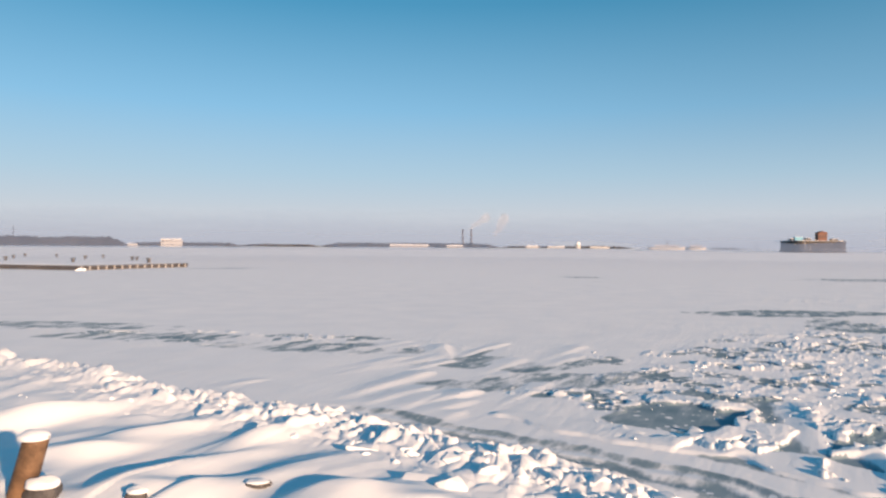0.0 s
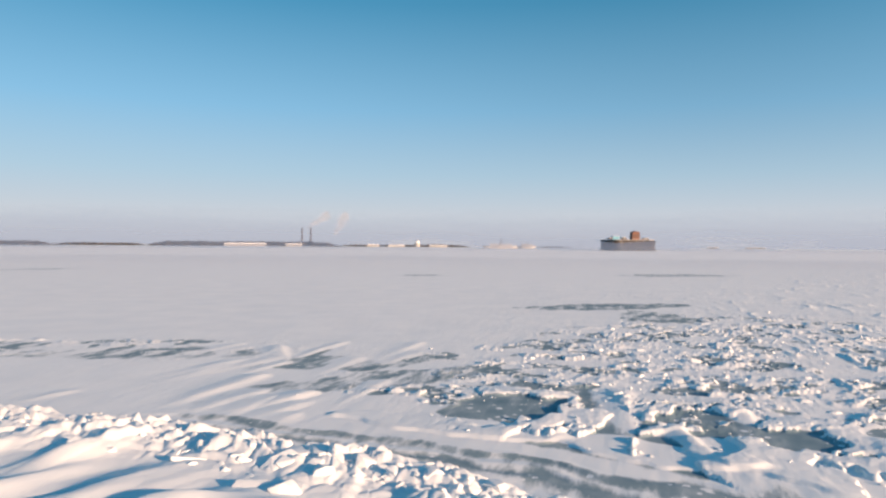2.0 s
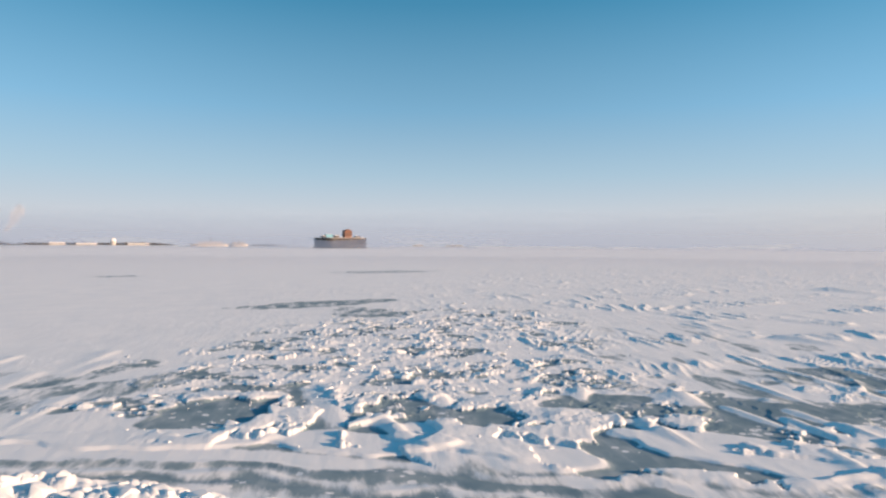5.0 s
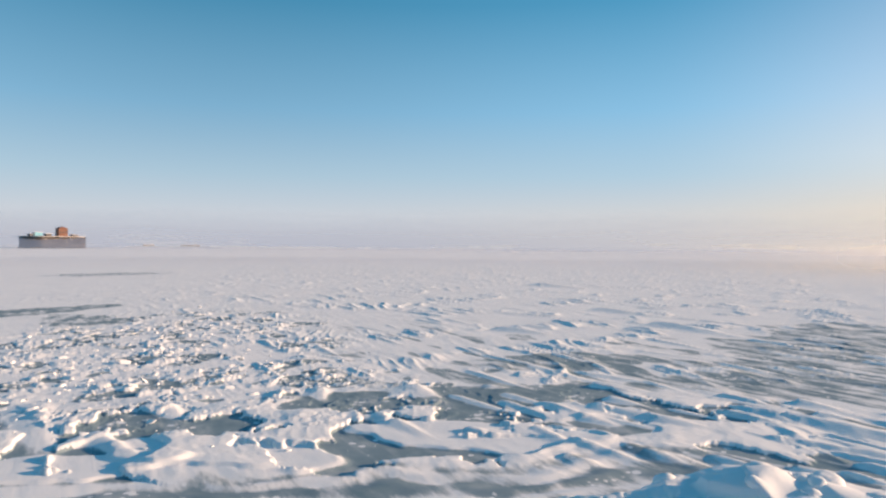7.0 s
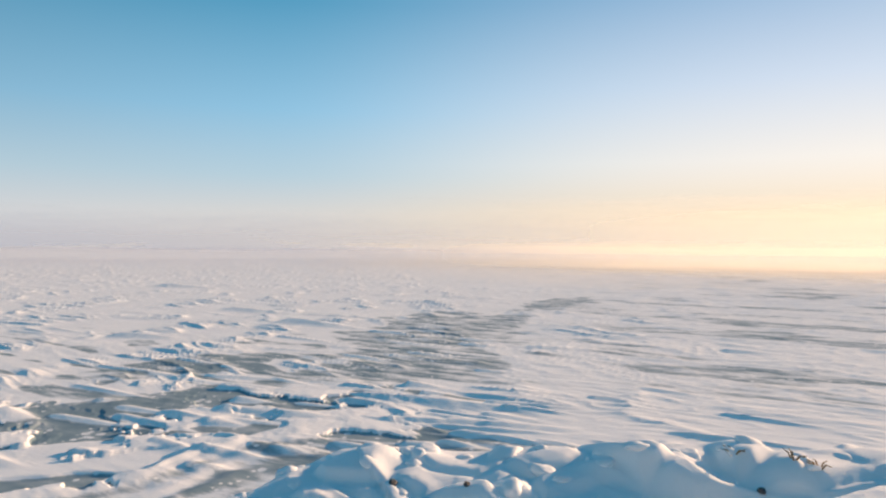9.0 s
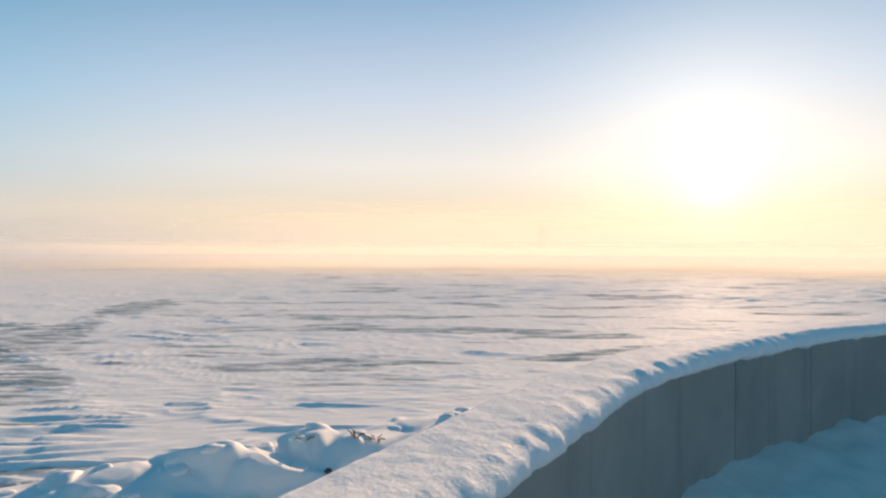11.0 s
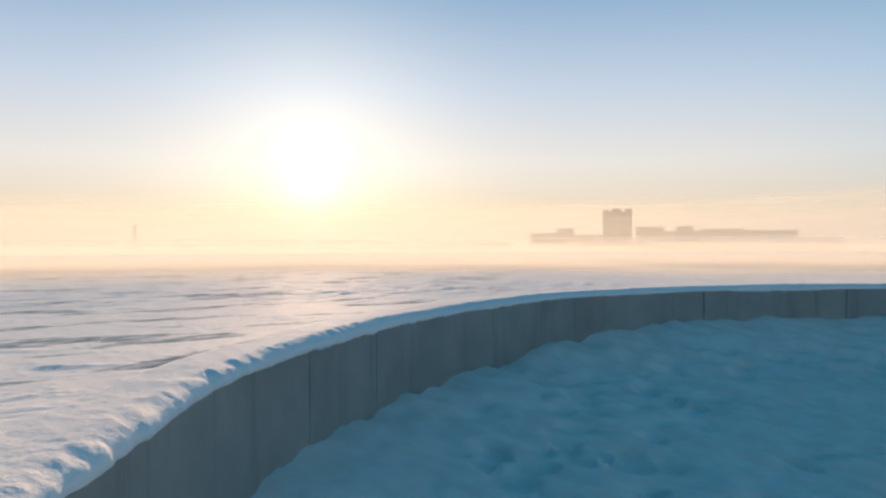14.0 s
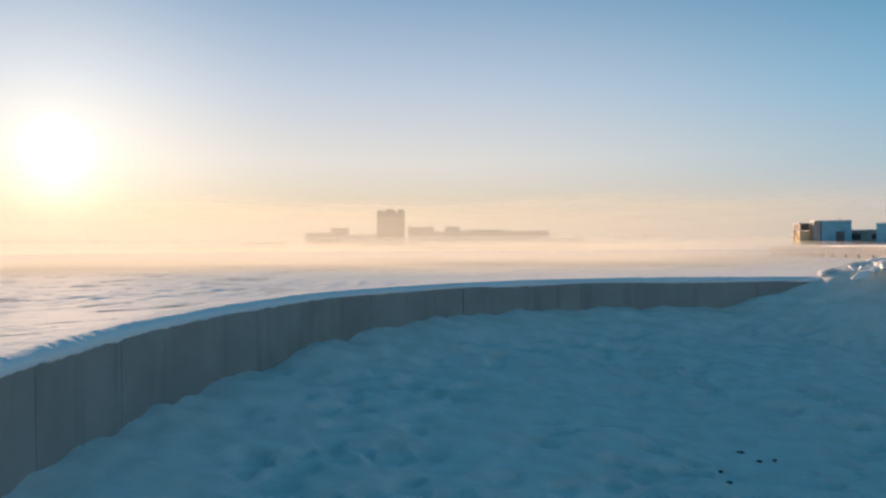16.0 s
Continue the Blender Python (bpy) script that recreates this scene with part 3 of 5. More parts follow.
# ---- the curved parapet and the yard behind it ----
LINE = [(-9.0, 2.2), (-5.0, 1.9), (-2.2, 1.5), (-0.4, 1.05), (0.75, 0.15), (1.45, -0.77), (2.15, -1.91), (3.1, -3.6), (3.62, -5.4), (3.78, -7.4), (3.5, -10.2), (2.35, -12.4), (0.9, -14.0), (-1.1, -15.1), (-3.2, -15.6), (-5.4, -15.9), (-8.0, -16.1), (-11.0, -16.2)]


def spline(points, step=0.03):
    p = [np.array(q, float) for q in points]
    p = [2 * p[0] - p[1]] + p + [2 * p[-1] - p[-2]]
    out = []
    for i in range(1, len(p) - 2):
        for t in np.arange(0, 1, 0.02):
            a, b, c, d = p[i - 1 : i + 3]
            out.append(0.5 * (2 * b + (c - a) * t + (2 * a - 5 * b + 4 * c - d) * t * t + (3 * b - a - 3 * c + d) * t**3))
    out = np.array(out + [p[-2]])
    s = np.concatenate([[0], np.cumsum(np.hypot(*np.diff(out, axis=0).T))])
    n = np.arange(0, s[-1], step)
    q = np.stack([np.interp(n, s, out[:, 0]), np.interp(n, s, out[:, 1])], 1)
    tan = np.gradient(q, axis=0)
    tan /= np.hypot(*tan.T)[:, None]
    return n, q, np.stack([-tan[:, 1], tan[:, 0]], 1)


WS, WQ, WN = spline(LINE)
# WN points left of the direction of travel: out over the sea for this order of points
WALL_TOP, WALL_BASE, THICK = 4.03, 1.5, 0.45


def sweep(name, lo, hi, section, mat, parent=None, smooth_shade=False):
    """A closed section (offset outwards, height) swept along the wall's line from lo to hi metres."""
    hi = min(hi, WS[-1])
    idx = np.linspace(lo, hi, max(3, int((hi - lo) / 0.1) + 2))
    n = len(section)
    verts, faces = [], []
    for s in idx:
        px, py, nx, ny = (np.interp(s, WS, c) for c in (WQ[:, 0], WQ[:, 1], WN[:, 0], WN[:, 1]))
        for o, z in section:
            verts.append((px + nx * o, py + ny * o, z))
    for a in range(len(idx) - 1):
        for b in range(n):
            faces.append((a * n + b, a * n + (b + 1) % n, (a + 1) * n + (b + 1) % n, (a + 1) * n + b))
    faces.append(tuple(range(n)))
    faces.append(tuple(range((len(idx) - 1) * n, len(idx) * n))[::-1])
    return link_mesh(name, verts, faces, mat, smooth_shade, parent)


def build_wall():
    wall = empty("wall_parapet", (0, 0, 0))
    tagged(wall, "curved grey concrete sea wall of cast panels with a snow cap", "wall", kind="structure")
    # a core a little behind the panels' faces shows in the joints
    sweep("wall_core", 0, 99, [(0.02, WALL_BASE), (THICK - 0.02, WALL_BASE), (THICK - 0.02, WALL_TOP - 0.02), (0.02, WALL_TOP - 0.02)], CONCRETE, wall)
    joints = [15.95 - 1.35 * k for k in range(11, 0, -1)] + [15.95, 17.25, 18.6, 20.0, 21.4, 22.75, 24.05, 24.95, 26.5, 27.7, 28.9] + [28.9 + 1.25 * k for k in range(1, 12) if 28.9 + 1.25 * k < WS[-1]]
    for s, e in zip(joints[:-1], joints[1:]):
        a = 0.03 if s == 24.95 else 0.003
        c = 0.015
        sec = [(0.0, WALL_BASE), (THICK, WALL_BASE), (THICK, WALL_TOP - c), (THICK - c, WALL_TOP), (c, WALL_TOP), (0.0, WALL_TOP - c)]
        off = 0.007 * (random.random() - 0.5)
        sweep("wall_panel", s + a, e - 0.003, [(o + off, z) for o, z in sec], CONCRETE, wall)


build_wall()


def build_cap():
    """Wind-crusted snow lying on the wall, ragged along its inner edge."""
    prof = 30
    idx = np.where(WS >= 0)[0]
    verts, faces = [], []
    S = WS[idx]
    lip = -0.015 - 0.02 * perlin(S / 0.9, S * 0 + 1.3, 5) - 0.008 * perlin(S / 0.23, S * 0 + 2.4, 6) - 0.014 * perlin(S / 0.08, S * 0 + 5.4, 9)
    hang = 0.022 + 0.03 * perlin(S / 1.9, S * 0 + 3.4, 7) + 0.008 * perlin(S / 0.3, S * 0 + 4.4, 8) + 0.012 * perlin(S / 0.1, S * 0 + 6.4, 10)
    hang = np.clip(hang, 0.01, 0.2)
    outer = THICK + 0.01
    for a, i in enumerate(idx):
        for b in range(prof):
            if b == 0:
                o, z = lip[a] + 0.02, WALL_TOP - hang[a]
            elif b == 1:
                o, z = lip[a], WALL_TOP - hang[a] * 0.3
            elif b == prof - 1:
                o, z = outer + 0.01, WALL_TOP - 0.06
            else:
                q = (b - 2) / (prof - 4)
                o = lip[a] + 0.012 + (outer - lip[a] - 0.012) * q
                z = WALL_TOP + 0.03 + 0.055 * min(1.0, q / 0.22) ** 0.6 - 0.012 * q
            verts.append([WQ[i][0] + WN[i][0] * o, WQ[i][1] + WN[i][1] * o, z])
    v = np.array(verts)
    # wind-cut scales of crust, crumbling towards the inner edge
    scale_id, tilt, rim = plates(v[:, 0] / 0.10, v[:, 1] / 0.07, 14)
    ripple = 0.0035 * fbm(v[:, 0] / 0.3, v[:, 1] / 0.16, 4, 12, 0.6) + 0.006 * perlin(v[:, 0] / 0.9, v[:, 1] / 0.9, 13)
    q = np.tile(np.arange(prof) / prof, len(idx))
    ripple = ripple + np.where(scale_id > 0.55, 0.005 + 0.008 * tilt, 0.0) * smooth(0, 0.2, rim) * (0.3 + 0.7 * smooth(0.6, 0.1, q))
    col = np.tile(np.arange(prof), len(idx))
    v[:, 2] += np.where((col > 1) & (col < prof - 1), ripple * np.clip((col - 1) / 3, 0, 1), 0)
    for a in range(len(idx) - 1):
        for b in range(prof - 1):
            faces.append((a * prof + b, a * prof + b + 1, (a + 1) * prof + b + 1, (a + 1) * prof + b))
    faces += [((a + 1) * prof - 1, a * prof, (a + 1) * prof, (a + 2) * prof - 1) for a in range(len(idx) - 1)]
    ob = link_mesh("snow_cap", v.tolist(), faces, CAP, True)
    tagged(ob, "ragged wind-crusted snow lying along the top of the concrete parapet", "snow", kind="structure")


build_cap()


def build_yard():
    """Trodden snow behind the parapet, banked up against it."""
    mid = np.array([-4.5, -6.5])
    ks = np.concatenate([[0.0, 0.012], np.linspace(0.03, 1, 150)])
    step = 3
    ring = WQ[::step] + WN[::step] * 0.2
    s = WS[::step]
    V = ring[:, None, :] * (1 - ks[None, :, None]) + mid[None, None, :] * ks[None, :, None]
    X, Y = V[..., 0], V[..., 1]
    dist = np.linalg.norm(V - ring[:, None, :], axis=2)
    end = smooth(-3.2, -7.0, X) * smooth(-10.5, -14.5, Y)
    drift = (0.13 + 0.10 * perlin(s / 1.1, s * 0, 3) + 0.05 * perlin(s / 0.4, s * 0, 4))[:, None]
    Z = 3.18 - 0.14 * np.minimum(dist, 6) + drift * np.exp(-((dist / 1.0) ** 2)) + 0.06 * fbm(X / 2.5, Y / 2.5, 3, 15)
    Z = Z + 0.9 * end * np.exp(-((dist / 2.2) ** 2)) + 0.25 * smooth(-9, -13, Y) * np.exp(-((dist / 2.0) ** 2))
    # footprints
    r, t, e = plates(X / 0.34, Y / 0.34, 19)
    tread = smooth(-0.35, 0.15, fbm(X / 3, Y / 3, 2, 22)) * smooth(0.7, 1.6, dist)
    Z = Z - np.where(r > 0.5, 0.065, 0.0) * smooth(0.05, 0.3, e) * tread + 0.035 * fbm(X / 0.5, Y / 0.35, 3, 24) + 0.012 * fbm(X / 0.2, Y / 0.16, 2, 25)
    n, m = len(ring), len(ks)
    co = np.stack([X, Y, Z], -1).reshape(-1, 3)
    verts = co.tolist()
    faces = [(i * m + j, i * m + j + 1, (i + 1) * m + j + 1, (i + 1) * m + j) for i in range(n - 1) for j in range(m - 1)]
    ob = link_mesh("yard_snow", verts, faces, COURT, True)
    tagged(ob, "trodden snow in the yard, drifted up against the parapet", "snow", kind="structure")
    return co


YARD = build_yard()


def yard_height(x, y):
    return float(YARD[np.argmin(np.hypot(YARD[:, 0] - x, YARD[:, 1] - y)), 2])

# ---- heaps of snow blocks ----


def chunk_mesh(name, seed, flat=1.0, rounded=False):
    """An angular broken lump of snow crust, or a wind-rounded one."""
    rnd = random.Random(seed)
    bm = bmesh.new()
    if rounded:
        bmesh.ops.create_icosphere(bm, subdivisions=3, radius=0.5)
        for v in bm.verts:
            q = v.co * 2.2 + Vector((seed * 3.1, 0, 0))
            v.co *= 1 + 0.30 * noise.noise(q) + 0.10 * noise.noise(q * 2.7)
            v.co.z *= flat
    else:
        for _ in range(13):
            p = Vector((rnd.uniform(-1, 1), rnd.uniform(-1, 1), rnd.uniform(-1, 1)))
            p = p / max(abs(p.x), abs(p.y), abs(p.z)) * rnd.uniform(0.36, 0.5)
            bm.verts.new((p.x, p.y, p.z * flat))
        r = bmesh.ops.convex_hull(bm, input=bm.verts)
        bmesh.ops.delete(bm, geom=[v for v in bm.verts if not v.link_faces], context="VERTS")
        bmesh.ops.bevel(bm, geom=bm.edges[:] , offset=0.045, segments=2, affect="EDGES", profile=0.6, clamp_overlap=True)
        for v in bm.verts:
            v.co *= min(1.0, 0.62 / max(0.01, v.co.length))
        for v in bm.verts:
            v.co += Vector((noise.noise(v.co * 5 + Vector((seed, 0, 0))), noise.noise(v.co * 5 + Vector((0, seed, 0))), noise.noise(v.co * 5))) * 0.035
    me = bpy.data.meshes.new(name)
    bmesh.ops.recalc_face_normals(bm, faces=bm.faces)
    bm.to_mesh(me)
    bm.free()
    me.materials.append(BLOCK)
    me.polygons.foreach_set("use_smooth", [True] * len(me.polygons))
    return me


def along_crest(t):
    """Place on the shore ridge at t (points of CREST and between)."""
    i = min(int(t), len(CREST) - 2)
    f = t - i
    a, b = CREST[i], CREST[i + 1]
    return a[0] + f * (b[0] - a[0]), a[1] + f * (b[1] - a[1])


def scatter_blocks():
    rnd = random.Random(4)
    angular = [chunk_mesh("snow_block", s, 0.75) for s in range(10)]
    soft = [chunk_mesh("snow_lump", 40 + s, 0.7, True) for s in range(6)]
    spots = []
    for _ in range(130):
        t = rnd.choice([rnd.uniform(1, 4), rnd.uniform(3.5, 8.2), rnd.uniform(4.2, 7.3), rnd.uniform(4.2, 7.3)])
        x, y = along_crest(t)
        far = 1.0 if t > 3.5 else 0.6
        spots.append((x + rnd.gauss(0, 0.4) - 0.03 * x * abs(rnd.gauss(0, 1)), y + rnd.gauss(0, 0.4) - 0.05 * y * abs(rnd.gauss(0, 1)), rnd.choice((0.12, 0.16, 0.2, 0.26, 0.38)) * min(1.2, far), angular))
    for x, y, s in ((0.55, 14.5, 1.0), (0.75, 14.3, 0.7), (-1.2, 15.9, 0.75), (-0.35, 12.5, 0.95), (0.1, 12.4, 0.7), (-2.8, 17.6, 0.6), (-3.9, 18.2, 0.55), (0.85, 13.1, 0.6), (1.7, 13.7, 0.55), (2.4, 13.4, 0.5), (-1.7, 14.5, 0.6), (-2.1, 14.9, 0.5), (-0.8, 15.2, 0.65), (0.1, 13.8, 0.6), (9.2, 6.2, 0.4)):
        spots.append((x, y, s, angular))
    for _ in range(30):
        t = rnd.uniform(9.0, 14.6)
        x, y = along_crest(t)
        spots.append((x - abs(rnd.gauss(0, 0.9)) + 0.2, y + rnd.gauss(0, 0.4), rnd.choice((0.22, 0.3, 0.4, 0.52)), soft))
    for x, y, s in ((12.75, 1.6, 0.62), (12.5, 1.95, 0.45), (12.1, 2.9, 0.36), (11.6, 2.7, 0.3), (12.9, -0.7, 0.75), (12.7, -2.6, 0.4), (12.3, -3.1, 0.45), (12.9, 0.6, 0.5), (11.5, 0.2, 0.4), (11.2, 1.5, 0.45), (12.2, -1.5, 0.5)):
        spots.append((x, y, s, soft))
    for _ in range(80):
        spots.append((rnd.gauss(-7.0, 0.6), rnd.gauss(-15.6, 0.5), rnd.choice((0.13, 0.18, 0.25, 0.34)), angular))
    xs, ys = np.array([s[0] for s in spots]), np.array([s[1] for s in spots])
    zs, _ = relief(xs, ys)
    for (x, y, size, kinds), z in zip(spots, zs):
        if y < -14 and x < 0:
            z = 4.11 + 0.3 * max(0, 1 - abs(x + 6.9) / 1.4)
        me = rnd.choice(kinds)
        ob = new("snow_block", me)
        s = size * rnd.uniform(0.85, 1.2)
        ob.matrix_world = pose(x, y, z - s * (0.08 + 0.12 * size if y > -10 else -0.12), rnd.uniform(-25, 25), rnd.uniform(-25, 25), rnd.uniform(0, 360)) @ Matrix.Diagonal((s * rnd.uniform(0.9, 1.5), s, s * rnd.uniform(0.55, 0.9), 1))
        if kinds is soft:
            tagged(ob, "rounded lump of drifted snow on the shore ridge", "snow block", "snow lumps on the ridge")
        else:
            tagged(ob, "broken block of hard white snow heaped on the ridge", "snow block", "snow blocks on the ridge")


scatter_blocks()


def scatter_slabs():
    """Upended plates of sea ice in the pressure field."""
    rnd = random.Random(9)
    kinds = [chunk_mesh("ice_slab", 80 + s, 0.35) for s in range(8)]
    got = []
    while len(got) < 90:
        a, b = rnd.gauss(0, 8.5), rnd.gauss(0, 3.6)
        x, y = 17 + a * 0.74 - b * 0.67, 25 + a * 0.67 + b * 0.74
        if crest_of(np.array([x]), np.array([y]))[0][0] < -4.5:
            got.append((x, y))
    zs, bare = relief(np.array([g[0] for g in got]), np.array([g[1] for g in got]))
    for (x, y), z in zip(got, zs):
        ob = new("ice_slab", rnd.choice(kinds))
        s = rnd.choice((0.16, 0.22, 0.28, 0.36, 0.5))
        ob.matrix_world = pose(x, y, z - 0.03 * s, rnd.gauss(0, 15), rnd.gauss(0, 15), rnd.uniform(0, 360)) @ Matrix.Diagonal((s * rnd.uniform(0.8, 1.6), s, s, 1))
        tagged(ob, "tilted snow-crusted plate of broken sea ice", "ice slab", "ice slabs in the pressure field")


scatter_slabs()


def scatter_rubble():
    """The small broken ice between the slabs."""
    rnd = np.random.default_rng(5)
    src = [chunk_mesh("rubble_source", 120 + s, 0.5) for s in range(5)]
    tri = []
    for me in src:
        me.calc_loop_triangles()
        tri.append((np.array([v.co[:] for v in me.vertices]), np.array([t.vertices[:] for t in me.loop_triangles])))
    n = 600
    a, b = rnd.normal(0, 9, n), rnd.normal(0, 3.6, n)
    x, y = 18 + a * 0.74 - b * 0.67, 26 + a * 0.67 + b * 0.74
    d, _ = crest_of(x, y)
    ok = (d < -4.0)
    x, y = x[ok], y[ok]
    z, _ = relief(x, y)
    V, F, off = [], [], 0
    for i in range(len(x)):
        v, f = tri[i % 5]
        s = 0.06 + 0.15 * rnd.random() ** 2
        m = np.array(Euler((rnd.normal(0, 0.5), rnd.normal(0, 0.5), rnd.random() * 6.28)).to_matrix())
        V.append(v @ m.T * s + np.array([x[i], y[i], z[i] - 0.08 * s]))
        F.append(f + off)
        off += len(v)
    for me in src:
        bpy.data.meshes.remove(me)
    ob = link_mesh("ice_rubble", np.concatenate(V).tolist(), np.concatenate(F).tolist(), SNOW, True)
    tagged(ob, "small broken lumps of snow-covered sea ice", "ice rubble", kind="stuff")


scatter_rubble()

# ---- old mooring piles and stones at the shore ----


def pile(x, y, z, top, radius, lean, way, label):
    post = empty("mooring_pile", (x, y, z), way)
    bm = bmesh.new()
    rows, seg = 9, 18
    ring = []
    for i in range(rows):
        t = i / (rows - 1)
        ring.append([bm.verts.new((lean * t * top + radius * (1 - 0.08 * t) * (1 + 0.05 * noise.noise(Vector((math.cos(k), math.sin(k), i * 0.3 + x)))) * math.cos(k), radius * (1 - 0.08 * t) * (1 + 0.07 * noise.noise(Vector((math.cos(k) * 2, math.sin(k) * 2, x)))) * math.sin(k), t * top - 0.3 * (1 - t))) for k in (2 * math.pi * j / seg for j in range(seg))])
    for a, b in zip(ring[:-1], ring[1:]):
        for j in range(seg):
            bm.faces.new((a[j], a[(j + 1) % seg], b[(j + 1) % seg], b[j]))
    bm.faces.new(ring[-1])
    bm.faces.new(ring[0][::-1])
    part("post", bm, WOOD, post, smooth=True)
    bm = bmesh.new()
    bmesh.ops.create_icosphere(bm, subdivisions=3, radius=1.0)
    for v in bm.verts:
        q = 1 + 0.12 * noise.noise(v.co * 2 + Vector((x, y, 0)))
        v.co = Vector((v.co.x * radius * 1.12 * q + lean * top - 0.05, v.co.y * radius * 1.12 * q, max(v.co.z, -0.25) * radius * 0.55 * q + top))
    part("snow_hat", bm, SNOW, post, "cap of snow on the pile's head", smooth=True)
    tagged(post, label, "pile", "old mooring piles")


gx, gy = -7.15, 11.25
pile(gx - 0.02, gy + 0.35, height(gx, gy + 0.35), 1.0, 0.22, 0.42, -14, "leaning weathered brown timber pile capped with snow")
pile(gx - 0.12, gy - 0.35, height(gx, gy - 0.35), 0.62, 0.2, 0.10, -10, "short weathered brown timber pile capped with snow")


def stone(x, y, size, seed, label, hat=True):
    bm = bmesh.new()
    bmesh.ops.create_icosphere(bm, subdivisions=3, radius=0.5)
    for v in bm.verts:
        q = v.co * 2 + Vector((seed * 1.7, 0, 0))
        f = 1 + 0.4 * noise.noise(q) + 0.12 * noise.noise(q * 3)
        v.co = Vector((v.co.x * size[0], v.co.y * size[1], v.co.z * size[2])) * f
    rock = part("stone", bm, STONE)
    rock.location = (x, y, height(x, y) + size[2] * 0.2)
    tagged(rock, label, "stone", "stones on the shore")
    if not hat:
        return
    bm = bmesh.new()
    bmesh.ops.create_icosphere(bm, subdivisions=3, radius=0.5)
    for v in bm.verts:
        f = 1 + 0.2 * noise.noise(v.co * 3 + Vector((seed, 3, 0)))
        v.co = Vector((v.co.x * size[0] * 0.98, v.co.y * size[1] * 0.98, max(v.co.z, -0.1) * size[2] * 0.7 + size[2] * 0.32)) * f
    part("snow_hat", bm, SNOW, rock, "snow lying on the stone", smooth=True)


stone(-6.6, 11.4, (0.55, 0.45, 0.4), 1, "dark rough stone half buried in snow")
stone(-4.95, 11.2, (0.35, 0.3, 0.22), 2, "small dark stone peeping from a snow mound")
stone(-3.2, 11.95, (0.42, 0.28, 0.12), 3, "flat dark stone under drifted snow")
for i, (x, y, s) in enumerate([(9.9, 0.9, 0.28), (10.0, 0.55, 0.22), (10.2, 0.35, 0.2), (10.3, -0.6, 0.3), (11.2, -0.2, 0.35), (11.5, 1.0, 0.5), (11.6, -4.9, 0.45), (-2.6, -6.5, 0.0)]):
    if s:
        stone(x, y, (s * 0.34, s * 0.28, s * 0.24), 10 + i, "dark stone showing through the snow ridge", False)


def tuft(x, y, z, seed):
    """A bent bunch of dry reed stalks in the snow."""
    rnd = random.Random(seed)
    bunch = empty("reed_tuft", (x, y, z))
    for _ in range(6):
        bm = bmesh.new()
        a = rnd.uniform(0, 6.28)
        h = rnd.uniform(0.07, 0.15)
        mid = Vector((0.1 * math.cos(a), 0.1 * math.sin(a), h * 0.6))
        tip = Vector((0.2 * math.cos(a), 0.2 * math.sin(a), h * rnd.uniform(0.5, 1)))
        tube(bm, (0, 0, -0.08), mid, 0.016, 0.012, 5)
        tube(bm, mid, tip, 0.012, 0.005, 5)
        part("stalk", bm, REED, bunch)
    tagged(bunch, "bent bunch of dry brown reed stalks in snow", "reeds")


tuft(12.4, -4.75, height(12.4, -4.75), 1)
tuft(12.05, -5.6, height(12.05, -5.6), 2)
tuft(11.9, -5.95, height(11.9, -5.95), 3)

for i, (x, y) in enumerate([(-2.47, -9.02), (-2.3, -9.0), (-2.14, -9.16), (-1.77, -8.51), (-1.73, -7.99)]):
    bm = bmesh.new()
    bmesh.ops.create_icosphere(bm, subdivisions=2, radius=0.5)
    for v in bm.verts:
        v.co *= 1 + 0.4 * noise.noise(v.co * 3 + Vector((i, 0, 0)))
        v.co = Vector((v.co.x * (0.05 + 0.02 * (i % 3)), v.co.y * 0.04, v.co.z * 0.03))
    clod = part("clod", bm, STONE)
    clod.location = (x, y, yard_height(x, y) + 0.01)
    tagged(clod, "small dark clod lying on the trodden snow", "clod", "clods in the yard")

# ---- the snow-covered quay to the north-west ----


